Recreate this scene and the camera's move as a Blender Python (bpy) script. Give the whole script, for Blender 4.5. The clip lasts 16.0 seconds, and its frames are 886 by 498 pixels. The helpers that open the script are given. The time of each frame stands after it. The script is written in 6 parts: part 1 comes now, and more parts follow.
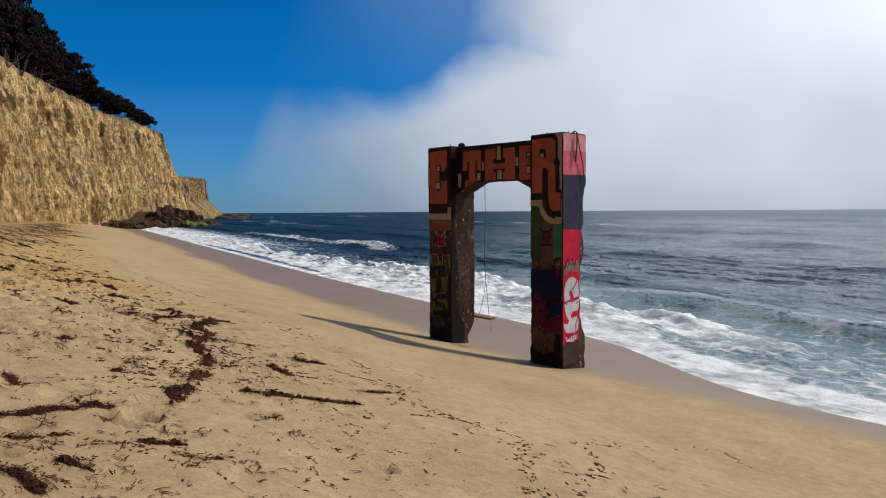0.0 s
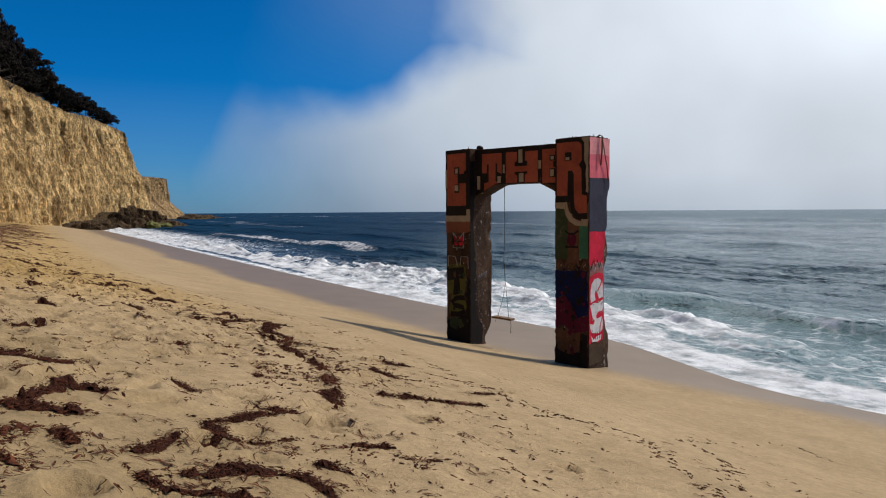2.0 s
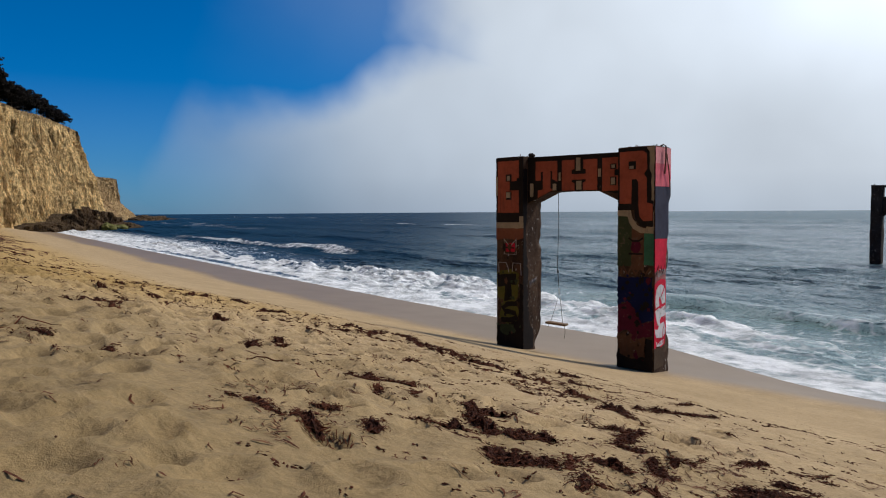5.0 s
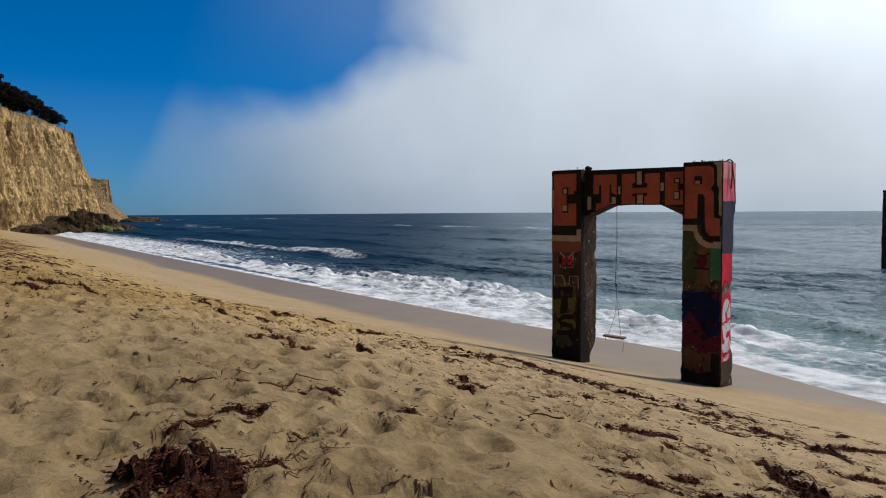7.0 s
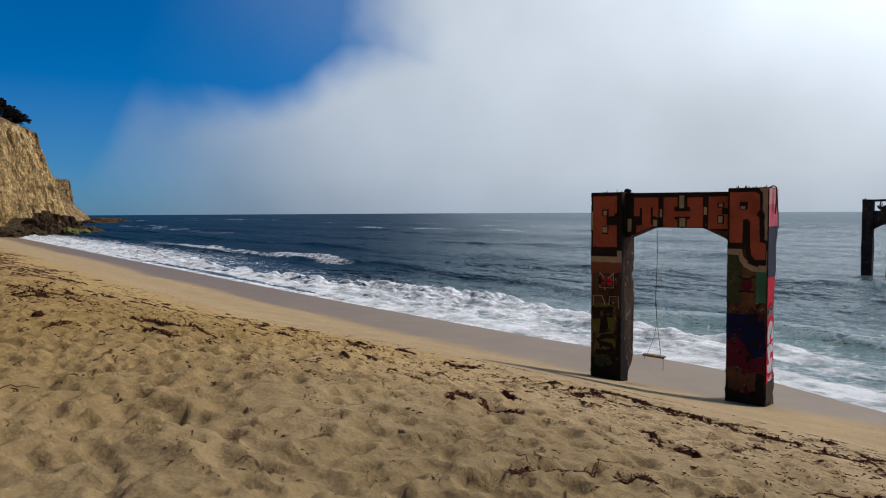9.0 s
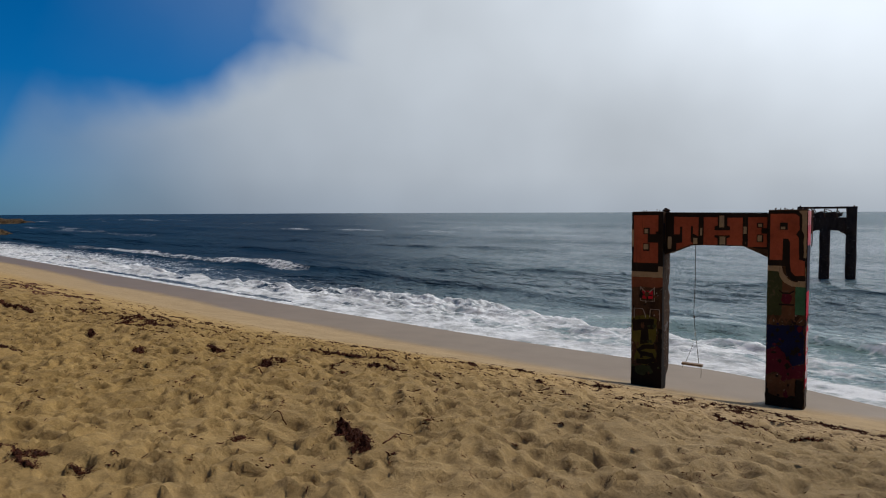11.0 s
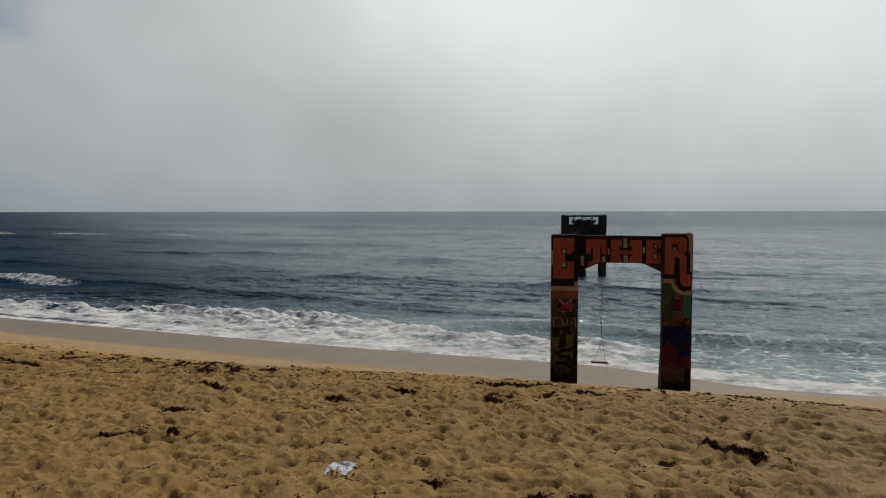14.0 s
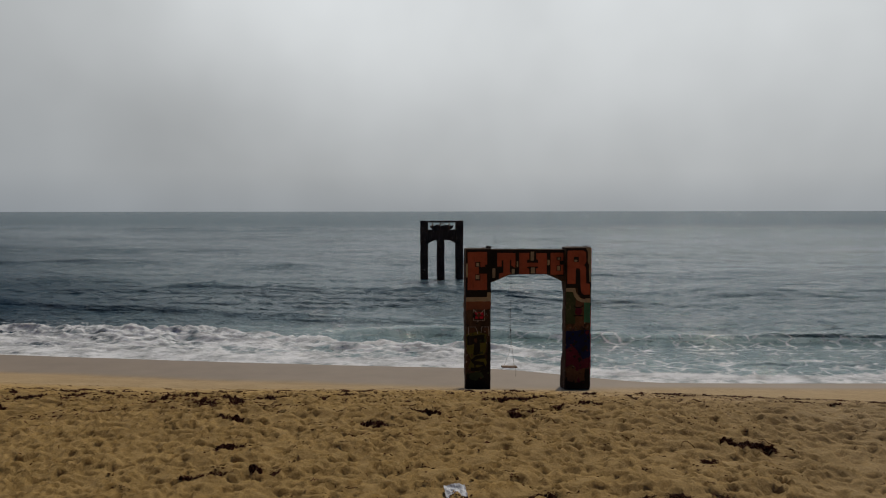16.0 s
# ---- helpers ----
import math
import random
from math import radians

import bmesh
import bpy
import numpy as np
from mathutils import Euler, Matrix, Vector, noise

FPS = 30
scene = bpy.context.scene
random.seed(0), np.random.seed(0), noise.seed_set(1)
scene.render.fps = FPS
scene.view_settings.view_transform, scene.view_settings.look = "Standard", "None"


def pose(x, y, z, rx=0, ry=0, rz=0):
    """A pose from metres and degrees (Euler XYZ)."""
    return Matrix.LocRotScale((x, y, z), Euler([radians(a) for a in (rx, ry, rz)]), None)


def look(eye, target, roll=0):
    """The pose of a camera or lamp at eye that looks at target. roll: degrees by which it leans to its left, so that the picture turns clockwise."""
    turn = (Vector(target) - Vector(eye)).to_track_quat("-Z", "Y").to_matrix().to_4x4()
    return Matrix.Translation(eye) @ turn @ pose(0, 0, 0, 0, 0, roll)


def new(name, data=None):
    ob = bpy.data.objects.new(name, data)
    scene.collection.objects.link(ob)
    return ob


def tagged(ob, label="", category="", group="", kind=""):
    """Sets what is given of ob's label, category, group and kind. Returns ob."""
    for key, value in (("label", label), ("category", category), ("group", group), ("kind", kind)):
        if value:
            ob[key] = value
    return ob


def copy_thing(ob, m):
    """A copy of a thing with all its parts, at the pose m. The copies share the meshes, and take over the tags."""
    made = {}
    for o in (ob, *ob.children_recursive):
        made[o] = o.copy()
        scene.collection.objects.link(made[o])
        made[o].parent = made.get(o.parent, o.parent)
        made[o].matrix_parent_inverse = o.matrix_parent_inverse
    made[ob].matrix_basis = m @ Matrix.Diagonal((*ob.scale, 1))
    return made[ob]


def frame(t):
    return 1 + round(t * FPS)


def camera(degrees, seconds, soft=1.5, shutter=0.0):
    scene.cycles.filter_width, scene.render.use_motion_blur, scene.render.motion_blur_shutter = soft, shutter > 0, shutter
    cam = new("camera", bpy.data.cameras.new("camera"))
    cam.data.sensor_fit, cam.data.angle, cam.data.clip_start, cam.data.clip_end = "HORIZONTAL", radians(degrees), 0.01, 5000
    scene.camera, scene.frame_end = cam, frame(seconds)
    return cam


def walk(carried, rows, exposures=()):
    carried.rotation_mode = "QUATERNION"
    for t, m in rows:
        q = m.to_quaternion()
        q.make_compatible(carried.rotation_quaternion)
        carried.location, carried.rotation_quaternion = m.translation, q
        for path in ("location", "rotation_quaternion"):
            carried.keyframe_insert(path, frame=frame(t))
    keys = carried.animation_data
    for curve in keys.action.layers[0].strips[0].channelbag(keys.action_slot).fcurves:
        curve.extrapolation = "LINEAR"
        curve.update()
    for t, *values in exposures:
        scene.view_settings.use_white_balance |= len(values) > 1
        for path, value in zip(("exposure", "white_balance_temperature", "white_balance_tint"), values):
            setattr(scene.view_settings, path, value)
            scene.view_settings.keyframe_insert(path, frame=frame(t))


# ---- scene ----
cam = camera(64.19, 16.0, soft=1.1)
ROWS = [
    (0.0, 0.000, 0.000, 3.789, 86.94, 0.36, -40.88),
    (0.5, -0.230, 0.148, 3.802, 86.93, 0.36, -41.55),
    (1.0, -0.467, 0.306, 3.811, 86.92, 0.41, -42.23),
    (1.5, -0.724, 0.506, 3.837, 86.91, 0.36, -43.02),
    (2.0, -0.999, 0.749, 3.840, 86.94, 0.37, -43.81),
    (2.5, -1.272, 0.984, 3.843, 86.95, 0.37, -44.60),
    (3.0, -1.562, 1.245, 3.867, 86.96, 0.35, -45.42),
    (5.5, -2.878, 2.582, 4.054, 87.01, 0.35, -47.62),
    (6.0, -3.125, 2.869, 4.141, 87.03, 0.35, -47.60),
    (6.5, -3.372, 3.159, 4.211, 87.02, 0.32, -47.61),
    (7.0, -3.602, 3.459, 4.280, 87.05, 0.35, -48.22),
    (7.5, -3.951, 3.754, 4.383, 87.03, 0.38, -48.89),
    (8.0, -4.245, 4.072, 4.553, 87.02, 0.32, -49.55),
    (8.5, -4.525, 4.385, 4.672, 87.03, 0.29, -50.22),
    (9.0, -4.845, 4.740, 4.782, 87.06, 0.27, -50.97),
    (9.5, -5.254, 5.136, 4.884, 87.05, 0.26, -51.76),
    (12.0, -8.580, 8.840, 5.500, 86.92, 0.07, -64.22),
    (12.5, -9.178, 9.733, 5.614, 86.85, -0.03, -68.02),
    (13.0, -9.679, 10.579, 5.722, 86.84, 0.02, -72.06),
    (13.5, -10.091, 11.376, 5.840, 86.85, 0.13, -76.03),
    (14.0, -10.427, 12.121, 5.958, 86.87, 0.11, -79.93),
    (14.5, -10.727, 12.821, 6.099, 86.86, 0.11, -83.78),
    (15.0, -10.979, 13.501, 6.246, 86.83, 0.10, -87.60),
    (15.5, -11.176, 14.145, 6.387, 86.76, 0.14, -91.21),
    (16.0, -11.348, 14.752, 6.447, 86.86, 0.07, -93.74),
]
EXPOSURES = [(0.0, 0.0, 6500, 10), (5.5, -0.12, 6300, 9), (9.5, -0.22, 6300, 9), (12.0, -0.52, 6700, 9), (14.0, -0.64, 7050, 8), (16.0, -0.85, 7000, 9)]
walk(cam, [(t, pose(x, y, z, rx, ry, rz)) for t, x, y, z, rx, ry, rz in ROWS], EXPOSURES)

# ---- sky and sun ----
SUN_FROM = Vector((0.583, -0.272, 0.766)).normalized()


def node(nt, kind, **values):
    n = nt.nodes.new(kind)
    for key, value in values.items():
        if key in n.inputs:
            n.inputs[key].default_value = value
    return n


def maths(nt, op, a, b=None, clamp=False):
    n = nt.nodes.new("ShaderNodeMath")
    n.operation, n.use_clamp = op, clamp
    for i, v in enumerate((a, b)):
        if v is None:
            continue
        if isinstance(v, (int, float)):
            n.inputs[i].default_value = v
        else:
            nt.links.new(v, n.inputs[i])
    return n.outputs[0]


def ramp(nt, fac, stops, mode="LINEAR"):
    n = nt.nodes.new("ShaderNodeValToRGB")
    n.color_ramp.interpolation = mode
    while len(n.color_ramp.elements) < len(stops):
        n.color_ramp.elements.new(0.5)
    for e, (p, c) in zip(n.color_ramp.elements, stops):
        e.position = p
        e.color = (c, c, c, 1) if isinstance(c, (int, float)) else (*c, 1)
    nt.links.new(fac, n.inputs[0])
    return n.outputs[0]


def mix(nt, fac, a, b, mode="MIX"):
    n = nt.nodes.new("ShaderNodeMix")
    n.data_type, n.blend_type = "RGBA", mode
    for i, v in ((0, fac), (6, a), (7, b)):
        if isinstance(v, (int, float)):
            n.inputs[i].default_value = v
        elif isinstance(v, tuple):
            n.inputs[i].default_value = (*v, 1)
        else:
            nt.links.new(v, n.inputs[i])
    return n.outputs[2]


world = bpy.data.worlds.new("world")
scene.world = world
world.use_nodes = True
wt = world.node_tree
wt.nodes.clear()
w_out = wt.nodes.new("ShaderNodeOutputWorld")
sky = wt.nodes.new("ShaderNodeTexSky")
sky.sky_type, sky.sun_disc = "NISHITA", False
sky.sun_elevation = math.asin(SUN_FROM.z)
sky.sun_rotation = math.atan2(SUN_FROM.x, SUN_FROM.y)
sky.ozone_density, sky.air_density, sky.dust_density = 5.0, 1.0, 0.3
blue = wt.nodes.new("ShaderNodeBackground")
blue.inputs[1].default_value = 0.092
tc = wt.nodes.new("ShaderNodeTexCoord")
sep = wt.nodes.new("ShaderNodeSeparateXYZ")
wt.links.new(tc.outputs["Generated"], sep.inputs[0])
az = maths(wt, "MULTIPLY", maths(wt, "ARCTAN2", sep.outputs[0], sep.outputs[1]), 180 / math.pi)
el = maths(wt, "MULTIPLY", maths(wt, "ARCSINE", sep.outputs[2]), 180 / math.pi)
tint = ramp(wt, maths(wt, "DIVIDE", el, 30.0, True), [(0.0, (0.07, 0.45, 0.98)), (0.16, (0.03, 0.475, 0.95)), (0.45, (0.012, 0.50, 0.92))])
wt.links.new(mix(wt, 1.0, sky.outputs[0], tint, "MULTIPLY"), blue.inputs[0])
wob = node(wt, "ShaderNodeTexNoise", Scale=5.5, Detail=4.0, Roughness=0.5)
wt.links.new(tc.outputs["Generated"], wob.inputs[0])
wob2 = node(wt, "ShaderNodeTexNoise", Scale=2.2, Detail=4.0, Roughness=0.5)
wt.links.new(tc.outputs["Generated"], wob2.inputs[0])
puff = maths(wt, "SUBTRACT", wob.outputs[0], 0.5)
az_w = maths(wt, "ADD", az, maths(wt, "MULTIPLY", puff, 9.0))
# height of the fog bank's upper edge in degrees by compass direction, north to east; it thins out to the north
turn = maths(wt, "DIVIDE", az, 90.0, True)
bank = ramp(wt, turn, [(0.24, 0.0), (0.285, 0.16), (0.31, 0.285), (0.335, 0.245), (0.37, 0.29), (0.42, 0.31), (0.465, 0.37), (0.51, 0.46), (0.60, 0.5)], "B_SPLINE")
dense = ramp(wt, turn, [(0.25, 0.22), (0.31, 0.42), (0.36, 0.68), (0.43, 0.95), (0.48, 1.0)], "B_SPLINE")
edge = maths(wt, "SUBTRACT", maths(wt, "MULTIPLY", bank, 28.0), el)
edge = maths(wt, "ADD", edge, maths(wt, "MULTIPLY", puff, 6.0))
cover = maths(wt, "MULTIPLY", ramp(wt, maths(wt, "DIVIDE", maths(wt, "ADD", edge, 2.2), 4.6, True), [(0.0, 0.0), (1.0, 1.0)], "EASE"), dense)
# a thin veil drifts off the top of the bank
veil = maths(wt, "MULTIPLY", maths(wt, "DIVIDE", maths(wt, "SUBTRACT", az_w, 29.0), 14.0, True), maths(wt, "DIVIDE", maths(wt, "SUBTRACT", el, 7.0), 9.0, True))
cover = maths(wt, "MAXIMUM", cover, maths(wt, "MULTIPLY", veil, 0.13))
# the deeper fog stands over the open sea, from the north-east round to the south
deep_fog = maths(wt, "MULTIPLY", maths(wt, "DIVIDE", maths(wt, "SUBTRACT", az_w, 42.2), 10.0, True), maths(wt, "DIVIDE", maths(wt, "SUBTRACT", 190.0, az_w), 25.0, True))
cover = maths(wt, "MAXIMUM", cover, ramp(wt, deep_fog, [(0.0, 0.0), (1.0, 1.0)], "EASE"))
haze = ramp(wt, maths(wt, "DIVIDE", el, 90.0, True), [(0.0, 0.36), (0.04, 0.16), (0.11, 0.0)])
cover = maths(wt, "MULTIPLY", cover, ramp(wt, maths(wt, "DIVIDE", el, 90.0, True), [(0.26, 1.0), (0.5, 0.30)]))
cover = maths(wt, "MAXIMUM", cover, haze)
tone = ramp(wt, maths(wt, "DIVIDE", el, 30.0, True), [(0.0, (0.545, 0.601, 0.675)), (0.10, (0.646, 0.697, 0.762)), (0.45, (0.70, 0.757, 0.828)), (1.0, (0.67, 0.727, 0.808))])
tone = mix(wt, 1.0, tone, ramp(wt, wob2.outputs[0], [(0.3, 0.82), (0.7, 1.14)]), "MULTIPLY")
# the fog glows where the sun stands behind it
to_sun = wt.nodes.new("ShaderNodeVectorMath")
to_sun.operation = "DOT_PRODUCT"
wt.links.new(tc.outputs["Generated"], to_sun.inputs[0])
to_sun.inputs[1].default_value = Vector((0.624, -0.155, 0.766)).normalized()
tone = mix(wt, 1.0, tone, ramp(wt, to_sun.outputs["Value"], [(0.25, (0.57, 0.645, 0.73)), (0.43, (0.92, 0.95, 0.985)), (0.63, (1.14, 1.145, 1.15)), (0.76, (1.55, 1.55, 1.55)), (1.0, (2.2, 2.2, 2.2))]), "MULTIPLY")
fog = wt.nodes.new("ShaderNodeBackground")
fog.inputs[1].default_value = 0.93
wt.links.new(tone, fog.inputs[0])
w_mix = wt.nodes.new("ShaderNodeMixShader")
wt.links.new(cover, w_mix.inputs[0])
wt.links.new(blue.outputs[0], w_mix.inputs[1])
wt.links.new(fog.outputs[0], w_mix.inputs[2])
wt.links.new(w_mix.outputs[0], w_out.inputs[0])

sun = new("sun", bpy.data.lights.new("sun", "SUN"))
sun.data.energy, sun.data.angle, sun.data.color = 3.4, radians(0.8), (1.0, 0.93, 0.82)
sun.matrix_world = look(SUN_FROM * 100, (0, 0, 0))


# ---- numeric noise and small mesh helpers ----
def vnoise(x, y, seed=0.0):
    xi, yi = np.floor(x), np.floor(y)
    fx, fy = x - xi, y - yi
    fx, fy = fx * fx * fx * (fx * (6 * fx - 15) + 10), fy * fy * fy * (fy * (6 * fy - 15) + 10)

    def h(i, j):
        v = np.sin(i * 127.1 + j * 311.7 + seed * 74.7) * 43758.5453
        return v - np.floor(v)

    a, b, c, d = h(xi, yi), h(xi + 1, yi), h(xi, yi + 1), h(xi + 1, yi + 1)
    return (a + (b - a) * fx) * (1 - fy) + (c + (d - c) * fx) * fy - 0.5


def fbm(x, y, octaves=4, seed=0.0, gain=0.5):
    out, amp = 0.0, 1.0
    for k in range(octaves):
        out = out + amp * vnoise(x * 2.03 ** k, y * 2.03 ** k, seed + k * 3.1)
        amp *= gain
    return out


def ridged(x, y, octaves, seed, gain=0.55):
    """Sharp-crested noise, 0 to 1."""
    return 1 - np.clip(np.abs(2.2 * fbm(x, y, octaves, seed, gain)), 0, 1)


def smooth(a, b, v):
    t = np.clip((v - a) / (b - a), 0, 1)
    return t * t * (3 - 2 * t)


def mesh_object(name, verts, faces, mat, parent=None, label="", shade=False):
    me = bpy.data.meshes.new(name)
    me.from_pydata([tuple(v) for v in verts] if not isinstance(verts, np.ndarray) else verts.tolist(), [], faces if isinstance(faces, list) else faces.tolist())
    me.materials.append(mat)
    if shade:
        me.shade_smooth()
    ob = new(name, me)
    if parent is not None:
        ob.parent = parent
    if label:
        ob["label"] = label
    return ob


def part(name, bm, mat, parent, label="", shade=False):
    me = bpy.data.meshes.new(name)
    bm.to_mesh(me)
    bm.free()
    me.materials.append(mat)
    if shade:
        me.shade_smooth()
    ob = new(name, me)
    if parent is not None:
        ob.parent = parent
    if label:
        ob["label"] = label
    return ob


def grid_faces(nu, nv):
    i = np.arange(nu * nv).reshape(nu, nv)
    return np.stack([i[:-1, :-1], i[1:, :-1], i[1:, 1:], i[:-1, 1:]], -1).reshape(-1, 4)


def sheet(name, X, Y, Z, mat, attrs=None):
    """A smooth sheet over a grid of points, with float attributes."""
    nu, nv = X.shape
    me = bpy.data.meshes.new(name)
    f = grid_faces(nu, nv)
    me.vertices.add(nu * nv)
    me.vertices.foreach_set("co", np.stack([X, Y, Z], -1).ravel().astype(np.float32))
    me.loops.add(f.size)
    me.loops.foreach_set("vertex_index", f.ravel().astype(np.int32))
    me.polygons.add(len(f))
    me.polygons.foreach_set("loop_start", np.arange(0, f.size, 4, dtype=np.int32))
    me.update(calc_edges=True)
    me.shade_smooth()
    for key, val in (attrs or {}).items():
        a = me.attributes.new(key, "FLOAT", "POINT")
        a.data.foreach_set("value", val.ravel().astype(np.float32))
    me.materials.append(mat)
    return new(name, me)


def lines(parts):
    """Grid lines: (start, end, step at start, step at end) stretches joined."""
    out = []
    for a, b, s0, s1 in parts:
        x, span = a, abs(b - a)
        sign = 1 if b > a else -1
        while (x - b) * sign < -1e-6:
            out.append(x)
            f = abs(x - a) / span
            x += sign * (s0 + (s1 - s0) * f)
    out.append(parts[-1][1])
    return np.array(sorted(set(np.round(out, 4))))


# ---- materials ----
def material(name):
    m = bpy.data.materials.new(name)
    m.use_nodes = True
    nt = m.node_tree
    return m, nt, nt.nodes["Principled BSDF"]


def coords(nt, kind="Object"):
    return nt.nodes.new("ShaderNodeTexCoord").outputs[kind]


def geo_pos(nt):
    return nt.nodes.new("ShaderNodeNewGeometry").outputs["Position"]


def scaled(nt, vec, s):
    n = nt.nodes.new("ShaderNodeVectorMath")
    n.operation = "MULTIPLY"
    nt.links.new(vec, n.inputs[0])
    n.inputs[1].default_value = s
    return n.outputs[0]


def noise_of(nt, vec, scale, detail=4.0, rough=0.55):
    n = node(nt, "ShaderNodeTexNoise", Scale=scale, Detail=detail, Roughness=rough)
    nt.links.new(vec, n.inputs[0])
    return n.outputs[0]


def bump(nt, height, strength, dist, onto=None):
    n = node(nt, "ShaderNodeBump", Strength=strength, Distance=dist)
    nt.links.new(height, n.inputs["Height"])
    if onto is not None:
        nt.links.new(onto, n.inputs["Normal"])
    return n.outputs[0]


def sand_material():
    m, nt, b = material("sand")
    p = geo_pos(nt)
    wet = nt.nodes.new("ShaderNodeAttribute")
    wet.attribute_name = "wet"
    grain = noise_of(nt, p, 260, 2)
    fine = noise_of(nt, p, 38, 4)
    broad = noise_of(nt, p, 0.9, 5)
    dry = ramp(nt, broad, [(0.3, (0.34, 0.234, 0.118)), (0.7, (0.425, 0.298, 0.158))])
    dry = mix(nt, 0.5, dry, ramp(nt, grain, [(0.3, 0.74), (0.62, 1.18)]), "MULTIPLY")
    dry = mix(nt, 0.7, dry, ramp(nt, fine, [(0.3, 0.80), (0.7, 1.14)]), "MULTIPLY")
    mid = noise_of(nt, p, 9, 5, 0.65)
    dry = mix(nt, 0.6, dry, ramp(nt, mid, [(0.32, 0.72), (0.66, 1.18)]), "MULTIPLY")
    speck = ramp(nt, noise_of(nt, p, 95, 3, 0.7), [(0.66, 0.0), (0.71, 1.0)])
    dry = mix(nt, maths(nt, "MULTIPLY", speck, 0.6), dry, (0.13, 0.085, 0.05))
    loose = nt.nodes.new("ShaderNodeAttribute")
    loose.attribute_name = "loose"
    dry = mix(nt, loose.outputs["Fac"], dry, mix(nt, 1.0, dry, (0.66, 0.645, 0.565), "MULTIPLY"))
    gold = nt.nodes.new("ShaderNodeAttribute")
    gold.attribute_name = "gold"
    dry = mix(nt, gold.outputs["Fac"], dry, mix(nt, 1.0, dry, (1.08, 1.0, 0.72), "MULTIPLY"))
    damp = ramp(nt, broad, [(0.3, (0.195, 0.135, 0.083)), (0.7, (0.235, 0.166, 0.105))])
    nt.links.new(mix(nt, wet.outputs["Fac"], dry, damp), b.inputs["Base Color"])
    nt.links.new(ramp(nt, wet.outputs["Fac"], [(0.0, 0.92), (0.5, 0.65), (1.0, 0.48)]), b.inputs["Roughness"])
    b.inputs["Specular IOR Level"].default_value = 0.28
    h = maths(nt, "ADD", maths(nt, "MULTIPLY", grain, 0.35), fine)
    dry_bump = node(nt, "ShaderNodeBump", Distance=0.02)
    nt.links.new(h, dry_bump.inputs["Height"])
    nt.links.new(ramp(nt, wet.outputs["Fac"], [(0.0, 0.55), (1.0, 0.02)]), dry_bump.inputs["Strength"])
    dents = node(nt, "ShaderNodeBump", Distance=0.06)
    nt.links.new(noise_of(nt, p, 6.0, 2.0, 0.4), dents.inputs["Height"])
    nt.links.new(maths(nt, "MULTIPLY", loose.outputs["Fac"], 0.6), dents.inputs["Strength"])
    nt.links.new(dry_bump.outputs[0], dents.inputs["Normal"])
    nt.links.new(dents.outputs[0], b.inputs["Normal"])
    return m


